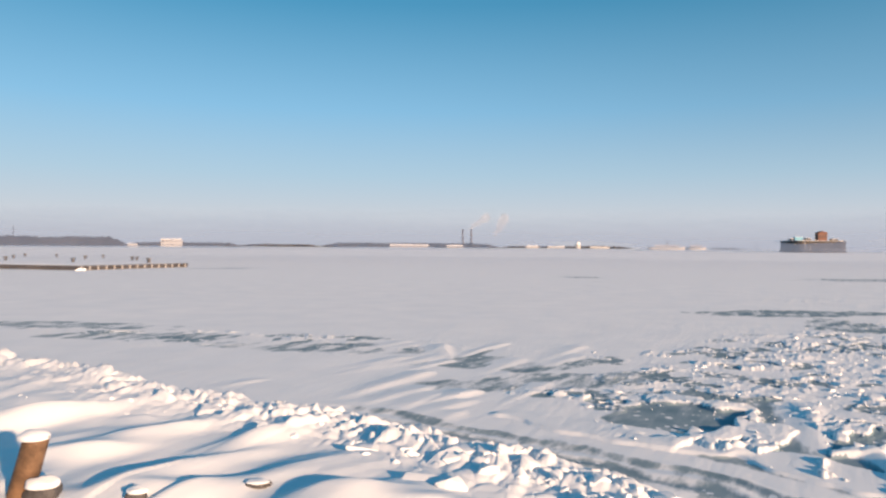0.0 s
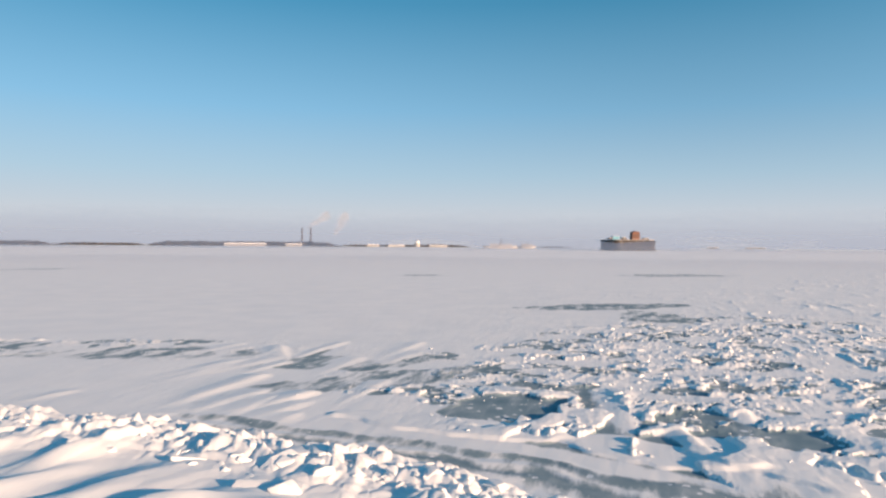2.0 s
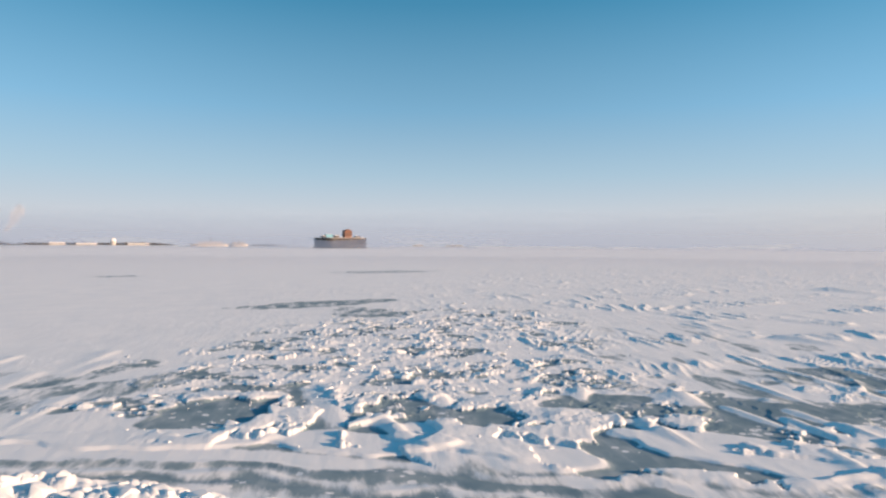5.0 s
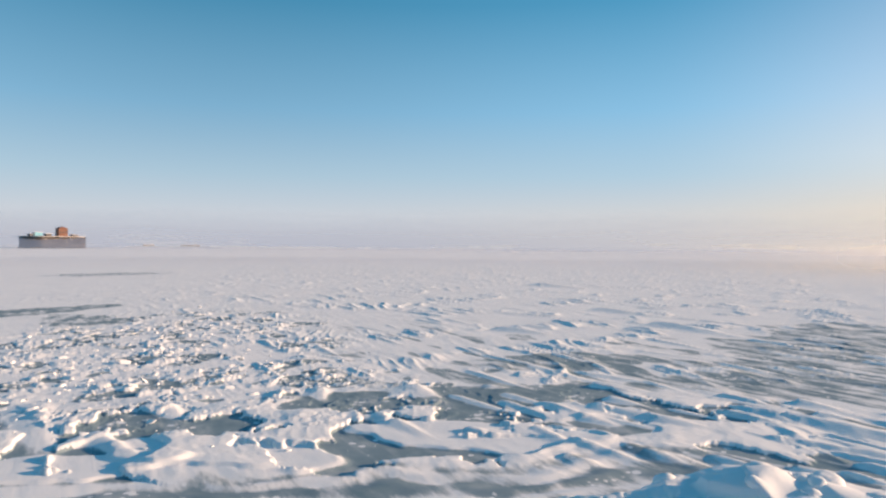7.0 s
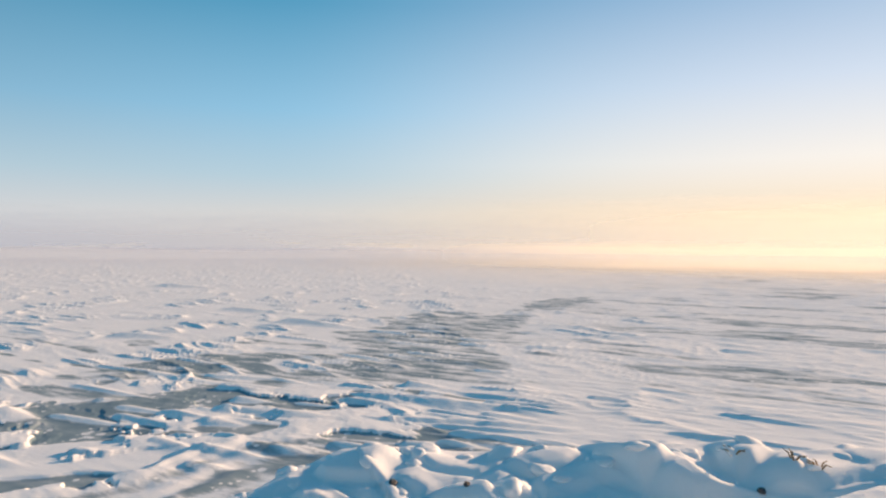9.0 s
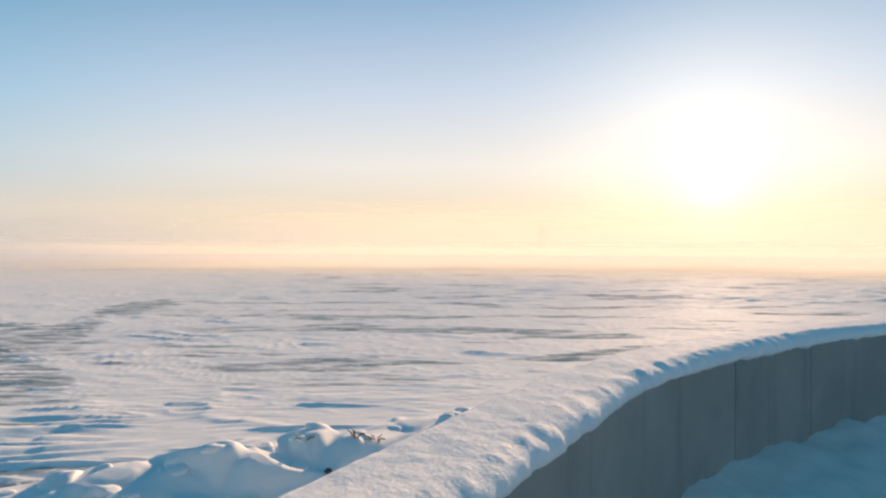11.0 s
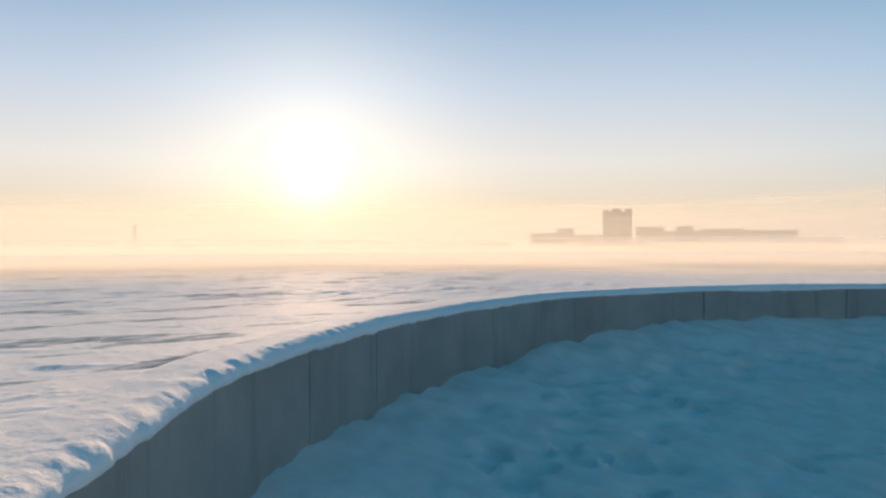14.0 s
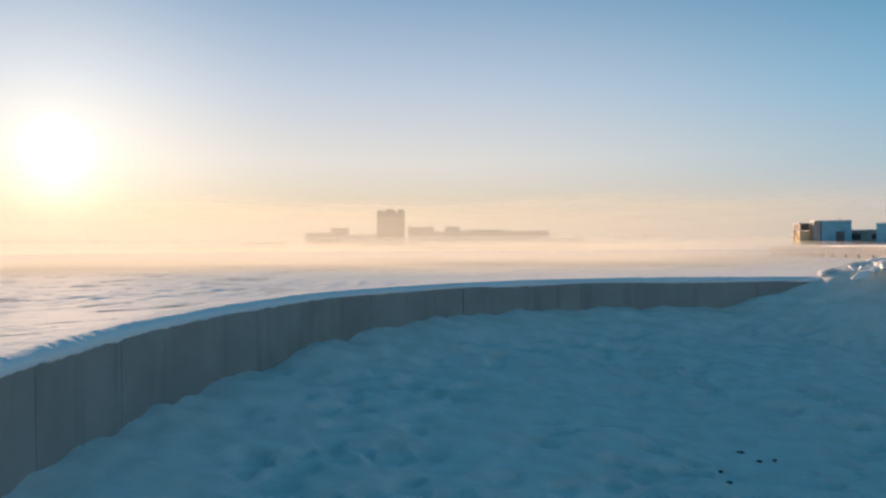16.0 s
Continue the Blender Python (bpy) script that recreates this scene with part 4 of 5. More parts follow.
def build_quay():
    quay = empty("quay", (0, 0, 0))
    plan = [(-65.7, 123.7), (-54.2, 146.6), (-150.0, 232.0), (-160.0, 150.0)]
    bm = bmesh.new()
    low = [bm.verts.new((x, y, -0.2)) for x, y in plan]
    top = [bm.verts.new((x, y, 0.85)) for x, y in plan]
    for i in range(4):
        bm.faces.new((low[i], low[(i + 1) % 4], top[(i + 1) % 4], top[i]))
    bm.faces.new(top)
    part("body", bm, MASONRY, quay)
    verts, faces = [], []
    n = 26
    for i in range(n):
        for j in range(n):
            u, v = i / (n - 1), j / (n - 1)
            a = np.array(plan[0]) * (1 - u) + np.array(plan[1]) * u
            b = np.array(plan[3]) * (1 - u) + np.array(plan[2]) * u
            p = a * (1 - v) + b * v
            edge = i in (0, n - 1) or j in (0, n - 1)
            verts.append((p[0], p[1], 0.86 if edge else 1.06 + 0.08 * noise.noise(Vector((p[0] * 0.2, p[1] * 0.2, 0)))))
    for i in range(n - 1):
        for j in range(n - 1):
            faces.append((i * n + j, i * n + j + 1, (i + 1) * n + j + 1, (i + 1) * n + j))
    ob = link_mesh("snow_cover", verts, faces, SNOW, True, quay)
    a, b = Vector((*plan[0], 0)), Vector((*plan[1], 0))
    side = (b - a).normalized()
    outward = Vector((side.y, -side.x, 0))
    turn = math.degrees(math.atan2(side.y, side.x))
    bm = bmesh.new()
    box(bm, tuple((a + b) / 2 + outward * 0.12 + Vector((0, 0, 0.72))), ((b - a).length, 0.3, 0.3), turn, 0.03)
    part("fender_beam", bm, STEEL, quay)
    for i in range(15):
        p = a + side * ((b - a).length * (i + 0.5) / 15) + outward * 0.22
        bm = bmesh.new()
        tube(bm, (p.x, p.y, -0.2), (p.x, p.y, 0.8), 0.2, 0.2, 8)
        part("fender_pile", bm, GREY, quay)
    tagged(quay, "low snow-covered concrete quay with timber fender piles", "quay")
    spots = [(-60, 141), (-61, 143), (-70, 158), (-72, 160), (-86, 166), (-90, 183), (-104, 186), (-107, 172), (-118, 195), (-75, 140), (-95, 150), (-120, 175)]
    for x, y in spots:
        bm = bmesh.new()
        tube(bm, (0, 0, 0), (0, 0, 0.75), 0.32, 0.26, 12)
        post = part("post", bm, STEEL)
        bol = empty("bollard", (x, y, 1.0))
        post.parent = bol
        bm = bmesh.new()
        tube(bm, (0, 0, 0.7), (0, 0, 0.95), 0.48, 0.42, 12)
        part("head", bm, STEEL, bol)
        tagged(bol, "dark iron mooring bollard on the snowy quay", "bollard", "bollards on the quay")
    rnd = random.Random(8)
    kinds = [chunk_mesh("snow_block", 200 + s, 0.6) for s in range(4)]
    for i in range(42):
        t = rnd.random()
        x, y = -64 - 62 * t + rnd.gauss(0, 1.2), 123.5 + 26 * t + rnd.gauss(0, 1.5)
        ob = new("snow_block", rnd.choice(kinds))
        s = rnd.uniform(0.6, 1.6)
        ob.matrix_world = pose(x, y, 0.1, rnd.uniform(-20, 20), rnd.uniform(-20, 20), rnd.uniform(0, 360)) @ Matrix.Diagonal((s * 1.5, s, s, 1))
        tagged(ob, "broken snow-covered block of ice at the quay's foot", "snow block", "ice blocks at the quay")


build_quay()

# ---- the island fort ----


def build_fort():
    centre = polar(28.15, 1000)
    turn = -28.15 + 24
    fort = empty("sea_fort", (centre[0], centre[1], 0), turn)
    L, D, H = 21.0, 24.0, 14.6
    outline = []
    for i in range(49):
        a = -math.pi / 2 + math.pi * i / 48
        outline.append((L + 16 * math.cos(a), D * math.sin(a)))
    for i in range(49):
        a = math.pi / 2 + math.pi * i / 48
        outline.append((-L + 16 * math.cos(a), D * math.sin(a)))

    def prism(o, z0, z1):
        bm = bmesh.new()
        lo = [bm.verts.new((x, y, z0)) for x, y in o]
        hi = [bm.verts.new((x, y, z1)) for x, y in o]
        for i in range(len(o)):
            bm.faces.new((lo[i], lo[(i + 1) % len(o)], hi[(i + 1) % len(o)], hi[i]))
        bm.faces.new(hi)
        bm.faces.new(lo[::-1])
        return bm

    part("wall", prism(outline, 0, H), MASONRY, fort)
    part("plinth", prism([(x * 1.03, y * 1.03) for x, y in outline], 0, 2.0), MASONRY, fort)
    part("cornice", prism([(x * 1.02, y * 1.02) for x, y in outline], H - 1.2, H - 0.5), MASONRY, fort)
    part("roof", prism([(x * 0.97, y * 0.97) for x, y in outline], H, H + 0.5), ROOF, fort, "snow lying on the flat roof")
    # embrasures in three rows all round, many of them dark and lost in the stone
    drawn = random.Random(31)
    per = [0.0]
    for (ax, ay), (bx, by) in zip(outline, outline[1:] + outline[:1]):
        per.append(per[-1] + math.hypot(bx - ax, by - ay))
    bm0 = None
    for k in range(34):
        s = per[-1] * (k + 0.5) / 34
        i = max(j for j in range(len(outline)) if per[j] <= s)
        a, b = outline[i], outline[(i + 1) % len(outline)]
        f = (s - per[i]) / (per[i + 1] - per[i])
        x, y = a[0] + f * (b[0] - a[0]), a[1] + f * (b[1] - a[1])
        ang = math.degrees(math.atan2(b[1] - a[1], b[0] - a[0]))
        for z in (4.0, 7.6, 11.2):
            if drawn.random() < 0.45:
                continue
            if bm0 is None:
                bm = bmesh.new()
                box(bm, (0, 0, 0), (1.7, 0.5, 1.2))
                ob = part("window", bm, PLASTER, fort, "snow-filled embrasure")
                bm0 = ob.data
            else:
                ob = new("window", bm0)
                ob.parent = fort
            ob.matrix_basis = pose(x, y, z, 0, 0, ang)
    # roof buildings
    bm = bmesh.new()
    box(bm, (8.5, -4, H + 5.6), (11, 9, 9.6))
    house = part("brick_house", bm, BRICK, fort, "red brick house on the roof")
    bm = bmesh.new()
    vs = [bm.verts.new(p) for p in ((2.6, -9, H + 10.4), (14.4, -9, H + 10.4), (14.4, 1, H + 10.4), (2.6, 1, H + 10.4), (8.5, -9, H + 12.8), (8.5, 1, H + 12.8))]
    for f in ((0, 1, 4), (3, 2, 5), (0, 4, 5, 3), (1, 4, 5, 2), (0, 1, 2, 3)):
        bm.faces.new([vs[i] for i in f])
    part("gable_roof", bm, BRICK, house)
    for x in (5, 8.5, 12):
        bm = bmesh.new()
        box(bm, (x, -8.5, H + 6), (1.4, 0.3, 3))
        part("window", bm, DARK, house)
    for x, wd, ht in ((-22, 9, 4.2), (-10, 6, 2.6), (22, 7, 2.0), (-30, 4, 2.0)):
        bm = bmesh.new()
        box(bm, (x, -8, H + 0.8 + ht / 2), (wd, 7, ht))
        hut = part("roof_hut", bm, BLUE if x == -22 else MASONRY, fort)
        bm = bmesh.new()
        box(bm, (x, -8, H + 0.9 + ht), (wd + 0.8, 7.8, 0.4))
        part("hut_roof", bm, ROOF, hut)
    tagged(fort, "oval stone sea fort with embrasures and a red brick house", "fort")


build_fort()

# ---- the far northern shore ----


def woods(az0, az1, dist, low, tall, seed, step=0.05):
    """A belt of bare winter trees, far off: trunks and ragged crowns in one mesh."""
    rnd = random.Random(seed)
    bm = bmesh.new()
    az = az0
    verts, faces = [], []
    while az < az1:
        swell = 0.5 + 0.5 * noise.noise(Vector((az * 0.35, seed, 0)))
        fade = min(1, (az - az0) / 1.5 + 0.2, (az1 - az) / 1.5 + 0.2)
        h = (low + (tall - low) * swell) * rnd.uniform(0.75, 1.1) * fade
        x, y, _ = polar(az, dist + rnd.uniform(-40, 40))
        wd = h * rnd.uniform(0.35, 0.6)
        o = len(verts)
        k = 7
        rows = ((0.0, 0.10), (0.12, 0.55), (0.45, 1.0), (0.75, 0.75), (1.0, 0.12))
        for t, rr in rows:
            for i in range(k):
                a = 2 * math.pi * i / k
                q = rr * wd * rnd.uniform(0.7, 1.2)
                verts.append((x + q * math.cos(a), y + q * math.sin(a), t * h * rnd.uniform(0.92, 1.05) - 0.5))
        for r in range(len(rows) - 1):
            for i in range(k):
                faces.append((o + r * k + i, o + r * k + (i + 1) % k, o + (r + 1) * k + (i + 1) % k, o + (r + 1) * k + i))
        az += step * rnd.uniform(0.5, 1.5)
    bm.free()
    ob = link_mesh("far_woods", verts, faces, WOODS)
    tagged(ob, "dark belt of leafless trees on the far shore", "woods", kind="stuff")


woods(-40, -24.5, 1700, 13, 27, 1)
woods(-25, -16.0, 1900, 9, 13, 2)
woods(-16.5, -10, 2300, 7, 11, 3)
woods(-10, 4.8, 2200, 11, 18, 4)
woods(4.5, 15.5, 2600, 6, 12, 5)
woods(20.5, 24.0, 2900, 4, 8, 6)


def far_house(name, az, dist, width, depth, tall, mat, label, roof=1.0, storeys=2, z=0.0, turn=0.0):
    """A plain block with a snowy roof and rows of windows, turned to the sea."""
    c = polar(az, dist, z)
    house = empty(name, c, -az + turn)
    bm = bmesh.new()
    box(bm, (0, 0, tall / 2), (width, depth, tall))
    part("wall", bm, mat, house)
    bm = bmesh.new()
    box(bm, (0, 0, tall + roof / 2), (width + 0.6, depth + 0.6, roof))
    part("roof", bm, ROOF, house)
    n = max(2, int(width / 7))
    first = None
    for s in range(storeys):
        for i in range(n):
            if first is None:
                bm = bmesh.new()
                box(bm, (0, 0, 0), (width / n * 0.45, 0.3, tall / storeys * 0.4))
                ob = part("window", bm, DARK, house)
                first = ob.data
            else:
                ob = new("window", first)
                ob.parent = house
            ob.matrix_basis = pose(-width / 2 + width * (i + 0.5) / n, -depth / 2, tall * (s + 0.55) / storeys)
    tagged(house, label, "building")
    return house


far_house("harbour_building", -21.45, 1500, 40, 18, 15, PLASTER, "white harbour building with a snowy flat roof", 1.2, 2)
far_house("shore_shed", -24.2, 1500, 18, 10, 5, PLASTER, "low white shed on the far shore", 0.8, 1)
far_house("warehouse", -2.8, 2150, 120, 20, 7, GREY, "long grey warehouse with snow on its roof", 2.5, 1)
far_house("warehouse", 1.0, 2150, 50, 20, 6, GREY, "grey shore warehouse with snow on its roof", 2.5, 1)
far_house("shore_building", 7.4, 2300, 40, 18, 7, PLASTER, "pale low building on the distant shore", 2, 1)
far_house("shore_building", 9.3, 2300, 55, 18, 5, PLASTER, "long pale low building on the distant shore", 2, 1)
far_house("shore_building", 12.8, 2300, 60, 18, 5, PLASTER, "long pale low building by the water", 2, 1)
far_house("shore_building", 34.5, 2800, 40, 20, 6, PLASTER, "faint pale building in the haze", 2, 1)
far_house("shore_building", 37.5, 2800, 70, 20, 6, PLASTER, "faint long building in the haze", 2, 1)

# domed tower
c = polar(11.05, 2300)
dome = empty("domed_tower", c)
bm = bmesh.new()
tube(bm, (0, 0, 0), (0, 0, 14), 9, 8, 20)
part("drum", bm, PLASTER, dome)
bm = bmesh.new()
bmesh.ops.create_uvsphere(bm, u_segments=20, v_segments=10, radius=8.2, matrix=Matrix.Translation((0, 0, 14)))
part("dome", bm, ROOF, dome, smooth=True)
bm = bmesh.new()
tube(bm, (0, 0, 22), (0, 0, 27), 0.8, 0.2, 8)
part("spire", bm, GREY, dome)
tagged(dome, "pale round tower with a white dome on the far shore", "tower")


def chimney(az, dist, tall, radius, label):
    stack = empty("chimney", polar(az, dist))
    bm = bmesh.new()
    tube(bm, (0, 0, 0), (0, 0, tall), radius, radius * 0.72, 16)
    part("shaft", bm, CHIMNEY, stack)
    bm = bmesh.new()
    tube(bm, (0, 0, tall - 2), (0, 0, tall), radius * 0.85, radius * 0.85, 16)
    part("rim", bm, STEEL, stack)
    tagged(stack, label, "chimney", "power plant chimneys")


chimney(1.63, 2500, 66, 3.4, "tall slim power plant chimney on the far shore")
chimney(2.33, 2500, 66, 3.4, "tall slim power plant chimney beside the woods")


def plume(az, dist, z0, lean, tall, size, seed):
    """Steam from a chimney, drifting off: many thin puffs."""
    rnd = random.Random(seed)
    x, y, _ = polar(az, dist)
    side = Vector((math.cos(radians(az)), -math.sin(radians(az)), 0))
    bm = bmesh.new()
    for shell in (1.0, 0.8, 0.6, 0.4, 0.2):
        rows, seg = 16, 14
        ring = []
        for i in range(rows):
            t = i / (rows - 1)
            c = Vector((x, y, z0 + tall * t)) + side * (lean * t + 0.25 * size * noise.noise(Vector((t * 4, seed, 0))))
            rad = 1.25 * size * shell * (0.06 + 0.5 * t ** 0.7) * (1 if i < rows - 1 else 0.1)
            ring.append([bm.verts.new(c + (side * math.cos(k) + Vector((0, 0, math.sin(k)))) * rad * (1 + 0.5 * noise.noise(Vector((math.cos(k), math.sin(k), t * 5 + seed))))) for k in (2 * math.pi * j / seg for j in range(seg))])
        for a, b in zip(ring[:-1], ring[1:]):
            for j in range(seg):
                bm.faces.new((a[j], a[(j + 1) % seg], b[(j + 1) % seg], b[j]))
    ob = part("steam_plume", bm, STEAM, None, smooth=True)
    tagged(ob, "thin pinkish-white steam drifting from the chimneys", "steam", kind="stuff")


plume(2.05, 2500, 66, 75, 48, 22, 1)
plume(4.25, 2500, 40, 40, 75, 26, 2)

bm = bmesh.new()
mast = empty("radio_mast", polar(-31.9, 1800))
for i in range(3):
    a = 2 * math.pi * i / 3
    bm = bmesh.new()
    tube(bm, (2 * math.cos(a), 2 * math.sin(a), 0), (0.4 * math.cos(a), 0.4 * math.sin(a), 44), 0.45, 0.3, 6)
    part("leg", bm, STEEL, mast)
tagged(mast, "slim steel radio mast above the far woods", "mast")


def ship(az, dist, length, label, funnel, masts):
    boat = empty("ship", polar(az, dist), -az)
    bm = bmesh.new()
    rows = []
    for i in range(13):
        t = i / 12
        half = 6 * (1 - abs(2 * t - 1) ** 4) + 0.3
        x = -length / 2 + length * t
        rows.append([bm.verts.new((x, -half * 0.8, 0)), bm.verts.new((x, -half, 5 + 2 * abs(2 * t - 1) ** 3)), bm.verts.new((x, half, 5 + 2 * abs(2 * t - 1) ** 3)), bm.verts.new((x, half * 0.8, 0))])
    for a, b in zip(rows[:-1], rows[1:]):
        for j in range(3):
            bm.faces.new((a[j], b[j], b[j + 1], a[j + 1]))
    bm.faces.new(rows[0])
    bm.faces.new(rows[-1][::-1])
    part("hull", bm, PLASTER, boat)
    bm = bmesh.new()
    box(bm, (length * 0.02, 0, 7.5), (length * 0.62, 8, 3.2))
    house = part("deckhouse", bm, PLASTER, boat)
    bm = bmesh.new()
    box(bm, (length * 0.02, 0, 9.4), (length * 0.66, 9, 0.7))
    part("snowy_deck", bm, ROOF, house)
    for i in range(9):
        bm = bmesh.new()
        box(bm, (length * (-0.26 + 0.065 * i), -4.05, 7.4), (length * 0.03, 0.2, 1.3))
        part("window", bm, DARK, house)
    bm = bmesh.new()
    tube(bm, (length * 0.03, 0, 9), (length * 0.03, 0, 9 + funnel), 1.6, 1.4, 12)
    part("funnel", bm, HULL, boat, "dark funnel")
    for m in masts:
        bm = bmesh.new()
        tube(bm, (length * m, 0, 6), (length * m, 0, 20), 0.4, 0.2, 6)
        part("mast", bm, STEEL, boat)
    tagged(boat, label, "ship", "ships frozen in the ice")


ship(17.9, 1500, 74, "pale passenger ship with a dark funnel frozen in the ice", 10, (-0.2, 0.35))
ship(20.1, 1500, 38, "small pale ship frozen in beside a larger one", 4, (-0.3,))


def beacon(az, dist, tall, label, radius=0.5):
    b = empty("beacon", polar(az, dist))
    bm = bmesh.new()
    tube(bm, (0, 0, 0), (0, 0, tall), radius, radius * 0.6, 8)
    part("pole", bm, STEEL, b)
    bm = bmesh.new()
    tube(bm, (0, 0, tall * 0.93), (0, 0, tall * 1.03), radius * 1.8, radius * 1.8, 8)
    part("lantern", bm, STEEL, b)
    tagged(b, label, "beacon", "channel beacons on the ice")


beacon(128.66, 700, 27, "slim dark beacon pole in the frost haze", 0.8)
beacon(-172.6, 700, 14, "dark beacon standing on the ice", 0.9)
beacon(24.4, 1600, 16, "thin leaning mast far out on the ice", 0.5)
beacon(-177.9, 900, 20, "slim light mast at the pier's end", 0.5)

# ---- the hazy harbour to the south ----


def tower_block():
    d = 1000
    t = empty("tower_block", polar(166.85, d), -166.85)
    for i, x in enumerate((-15.2, -2.0, 3.5, 14.5)):
        bm = bmesh.new()
        wd = (9.5, 12.5, 8, 10.5)[i]
        box(bm, (x, (0, -2, 0, -1)[i], 25), (wd, 22, (59.0, 62.0, 58.5, 61.0)[i]))
        part("shaft", bm, GREY, t)
        bm = bmesh.new()
        box(bm, (x, 0, 55 + (0, 1.5, 0, 1.0)[i]), (wd * 0.75, 12, 3.0))
        part("roof_house", bm, GREY, t)
    bm = bmesh.new()
    box(bm, (0, 3, 26.5), (38.6, 14, 53), 0, 0.4)
    part("core", bm, GREY, t)
    first = None
    for s in range(16):
        for i in range(9):
            if first is None:
                bm = bmesh.new()
                box(bm, (0, 0, 0), (2.0, 0.3, 1.6))
                ob = part("window", bm, DARK, t)
                first = ob.data
            else:
                ob = new("window", first)
                ob.parent = t
            ob.matrix_basis = pose(-18 + 4.5 * i, -13.1 if 3 <= i <= 4 else -12.1, 4 + 3.1 * s)
    tagged(t, "grey high-rise block of stepped shafts, dim in haze", "tower block")


tower_block()
for az, wide, tall, lab in ((162.7, 26, 32, "low hazy harbour building"), (161.6, 62, 25, "long low hazy harbour shed"), (164.6, 40, 22, "low hazy shed beside a tower block"), (169.32, 39, 33, "grey hazy block of flats"), (170.9, 18, 26, "low grey block in the haze"), (171.95, 23, 33, "square grey block in the haze"), (172.95, 14, 26.5, "low grey link building in the haze"), (174.7, 53, 28.5, "long grey factory hall in the haze"), (177.95, 70, 26, "grey factory wing in the haze"), (-178.7, 54, 15, "low pier shed in the haze"), (156.5, 60, 11, "faint low shed in the haze"), (152.5, 80, 8, "faint long low shed in the haze")):
    far_house("harbour_building", az, 1050, wide, 24, tall, GREY, lab, 0.8, max(1, int(tall / 6)), 0, 180)

# ---- the jetty with blue buildings to the south-west ----


def build_jetty():
    jetty = empty("jetty", (0, 0, 0))
    a, b = Vector(polar(-163.6, 318)), Vector(polar(-150.0, 205))
    side = (b - a).normalized()
    back = Vector((-side.y, side.x, 0))
    if back.dot(a) < 0:
        back = -back
    bm = bmesh.new()
    plan = [a, b, b + back * 40, a + back * 40]
    lo = [bm.verts.new((p.x, p.y, -0.3)) for p in plan]
    hi = [bm.verts.new((p.x, p.y, 3.4)) for p in plan]
    for i in range(4):
        bm.faces.new((lo[i], lo[(i + 1) % 4], hi[(i + 1) % 4], hi[i]))
    bm.faces.new(hi)
    part("body", bm, GREY, jetty)
    bm = bmesh.new()
    turn = math.degrees(math.atan2(side.y, side.x))
    c = (a + b) / 2 + back * 20
    box(bm, (c.x, c.y, 3.7), ((b - a).length + 1, 41, 0.5), turn, 0.2)
    part("snow_cover", bm, ROOF, jetty)
    for i in range(16):
        p = a + side * ((b - a).length * (i + 0.5) / 16) - back * 0.3
        bm = bmesh.new()
        box(bm, (p.x, p.y, 0.5), (0.6, 0.6, 1.2), turn)
        part("fender", bm, GREY, jetty)
    tagged(jetty, "concrete jetty with snow on its deck", "jetty")
    return a, b, side, back, turn


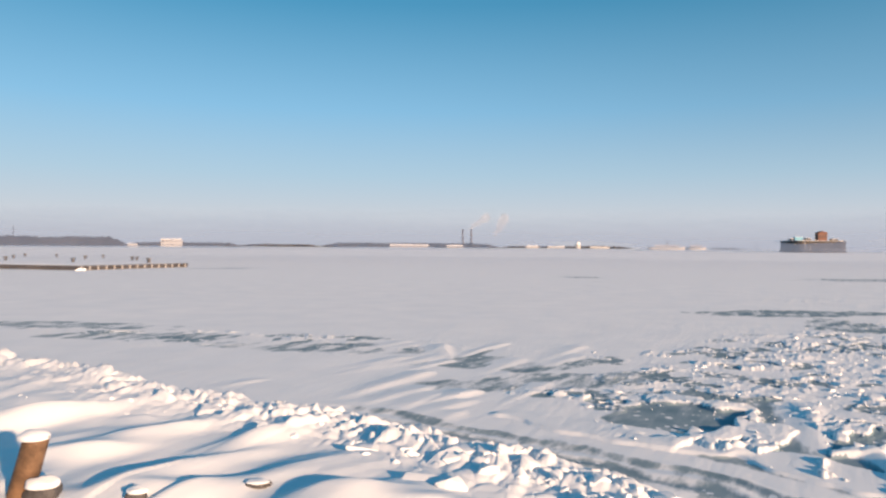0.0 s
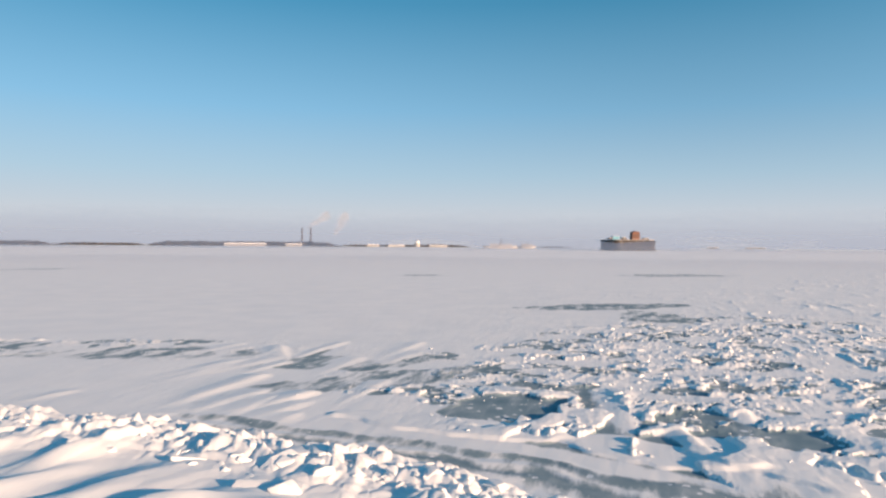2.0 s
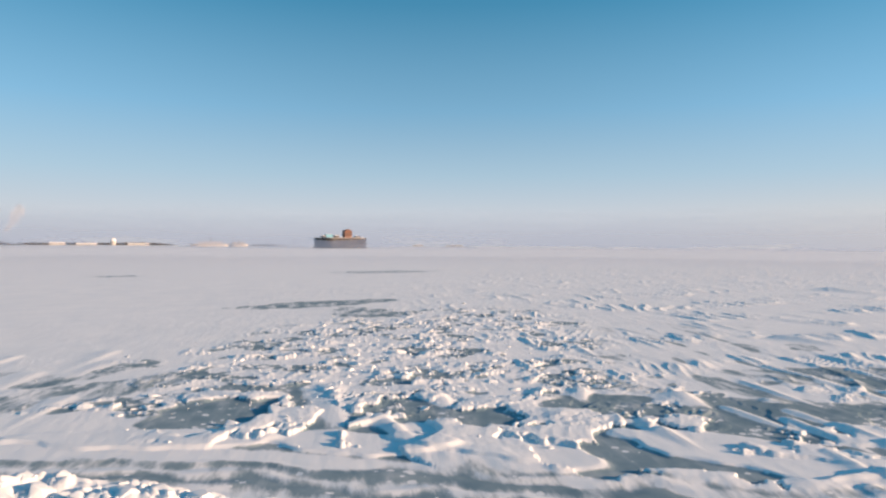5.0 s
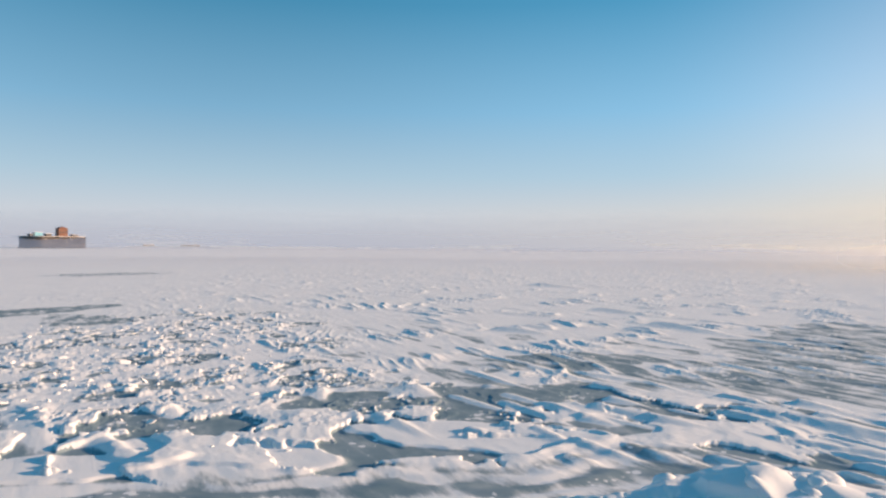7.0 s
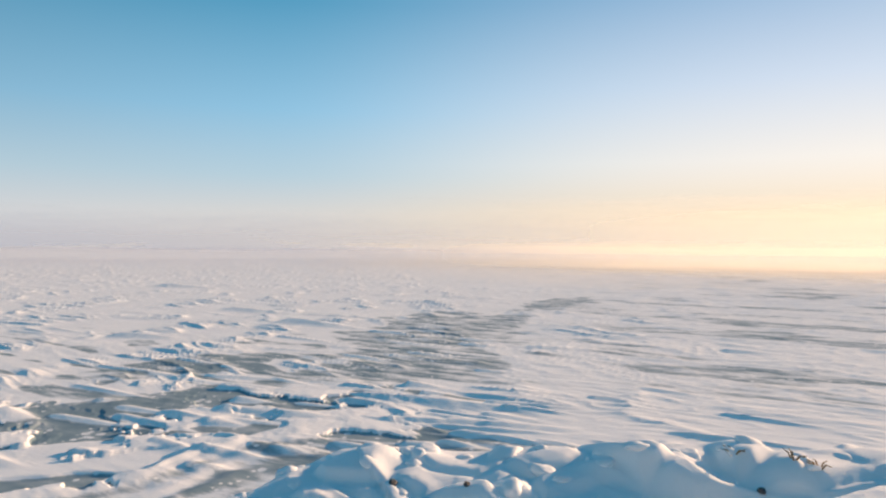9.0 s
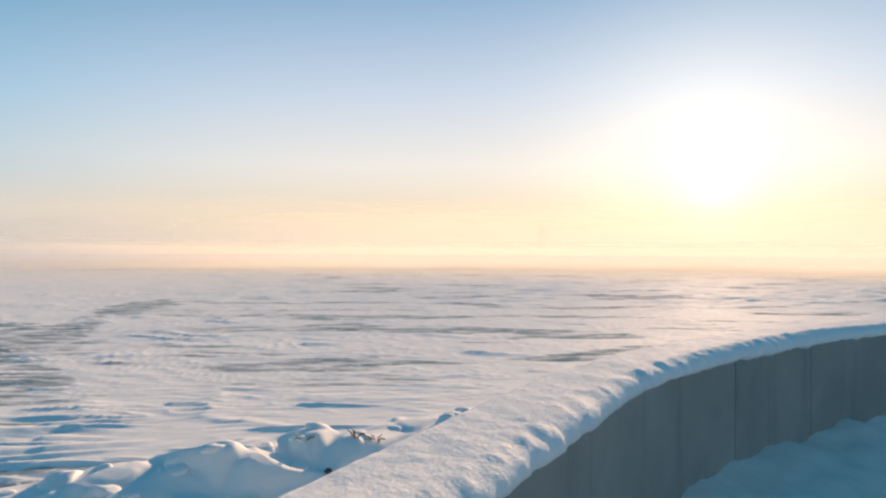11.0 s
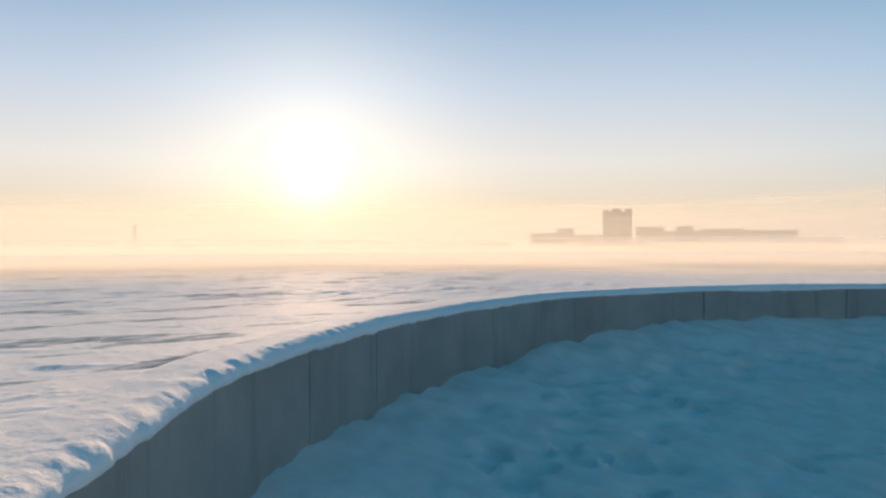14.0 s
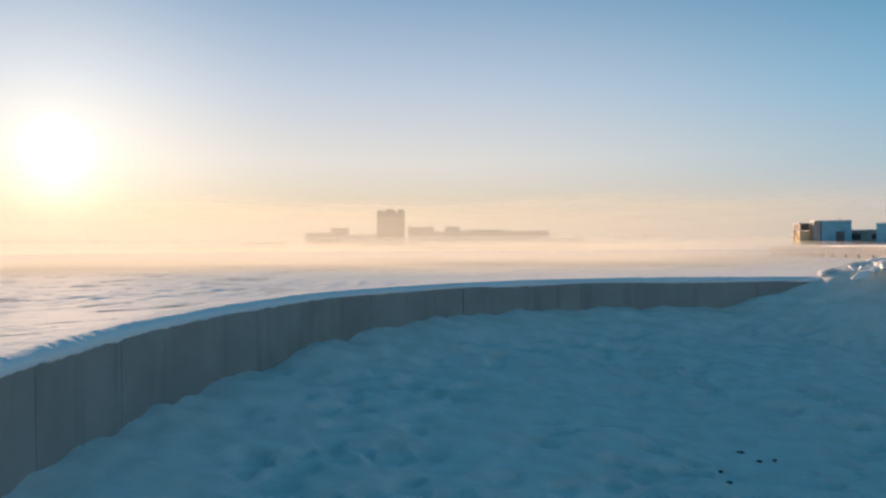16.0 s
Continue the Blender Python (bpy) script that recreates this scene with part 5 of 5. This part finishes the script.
def jetty_things():
    build_jetty()
    d = 322
    # blue hall: az -160.76 .. -158.48
    hall = empty("blue_hall", polar(-159.6, d, 4.2), 170)
    bm = bmesh.new()
    box(bm, (1.2, 0, 4.7), (10.6, 10, 9.4), 0, 0.1)
    part("wall", bm, BLUE, hall)
    bm = bmesh.new()
    box(bm, (-5.6, -0.5, 4.6), (2.4, 9, 9.2), 0, 0.1)
    part("stair_tower", bm, GREY, hall)
    bm = bmesh.new()
    box(bm, (0, 0, 9.6), (13.4, 10.6, 0.4))
    part("roof", bm, ROOF, hall)
    bm = bmesh.new()
    box(bm, (2.5, -5.05, 3.0), (3.0, 0.2, 4.5))
    part("gate", bm, STEEL, hall)
    bm = bmesh.new()
    tube(bm, (3.5, 0, 9.6), (3.5, 0, 10.8), 0.12, 0.08, 6)
    part("vent_pipe", bm, STEEL, hall)
    tagged(hall, "blue-clad hall with a grey stair tower on the jetty", "building")
    # yellow loading tower
    tow = empty("loading_tower", polar(-161.45, d, 4.2), 101)
    for x in (-2.3, 2.3):
        for y in (-2, 2):
            bm = bmesh.new()
            box(bm, (x, y, 4.3), (0.5, 0.5, 8.6))
            part("leg", bm, YELLOW, tow)
    bm = bmesh.new()
    box(bm, (0.3, 0, 2.8), (4.4, 4, 5.6), 0, 0.1)
    part("cabin", bm, YELLOW, tow)
    bm = bmesh.new()
    box(bm, (0.2, 0, 7.3), (4.6, 4.4, 2.6), 0, 0.1)
    top = part("control_room", bm, STEEL, tow, "dark glazed control room")
    bm = bmesh.new()
    box(bm, (0.2, 0, 8.8), (5.2, 5, 0.3))
    part("roof", bm, ROOF, top)
    bm = bmesh.new()
    tube(bm, (-2.2, -2.2, 6.2), (1.8, -2.2, 2.0), 0.14, 0.14, 6)
    part("brace", bm, STEEL, tow)
    bm = bmesh.new()
    box(bm, (-3.0, 0, 7.5), (1.5, 1.2, 0.9), 0, 0.1)
    part("lamp_box", bm, STEEL, tow)
    tagged(tow, "yellow loading tower with a dark control room", "tower")
    far_house("low_hall", -157.4, 330, 14, 10, 5.6, GREY, "grey low hall between blue buildings on the jetty", 0.4, 1, 4.2, 180 + 180)
    hall2 = empty("blue_hall", polar(-155.4, d - 10, 4.2), 155.4)
    bm = bmesh.new()
    box(bm, (0, 0, 3.9), (15, 10, 7.8), 0, 0.1)
    part("wall", bm, BLUE, hall2)
    bm = bmesh.new()
    box(bm, (0, 0, 8.0), (15.5, 10.5, 0.4))
    part("roof", bm, ROOF, hall2)
    bm = bmesh.new()
    box(bm, (-3, -5.05, 2.2), (3, 0.2, 4))
    part("gate", bm, STEEL, hall2)
    tagged(hall2, "second blue-clad hall farther along the jetty", "building")


jetty_things()

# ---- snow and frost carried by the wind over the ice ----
for profile, (az0, az1), sun_tilt, mat in VEILS:
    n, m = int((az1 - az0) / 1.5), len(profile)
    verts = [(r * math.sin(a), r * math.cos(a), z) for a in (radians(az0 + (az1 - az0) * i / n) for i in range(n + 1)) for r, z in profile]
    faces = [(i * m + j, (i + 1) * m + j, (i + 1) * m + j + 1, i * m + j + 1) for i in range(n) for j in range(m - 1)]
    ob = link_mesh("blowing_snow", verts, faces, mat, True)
    # airborne grains face no way of their own: lit like level snow, but normals lean sunward to put scattered light in
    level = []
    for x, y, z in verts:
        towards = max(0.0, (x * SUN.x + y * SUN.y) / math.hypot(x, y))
        # extra lean close in brightens the sheet where its shadow darkens the ice
        k = sun_tilt[0] * min(1.0, max(0.2, (430 - math.hypot(x, y)) / 180)) + sun_tilt[1] * towards**2
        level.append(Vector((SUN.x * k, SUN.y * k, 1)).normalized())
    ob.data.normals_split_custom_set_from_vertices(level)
    tagged(ob, "thin veil of blowing snow and frost haze over the ice", "blowing snow", kind="stuff")
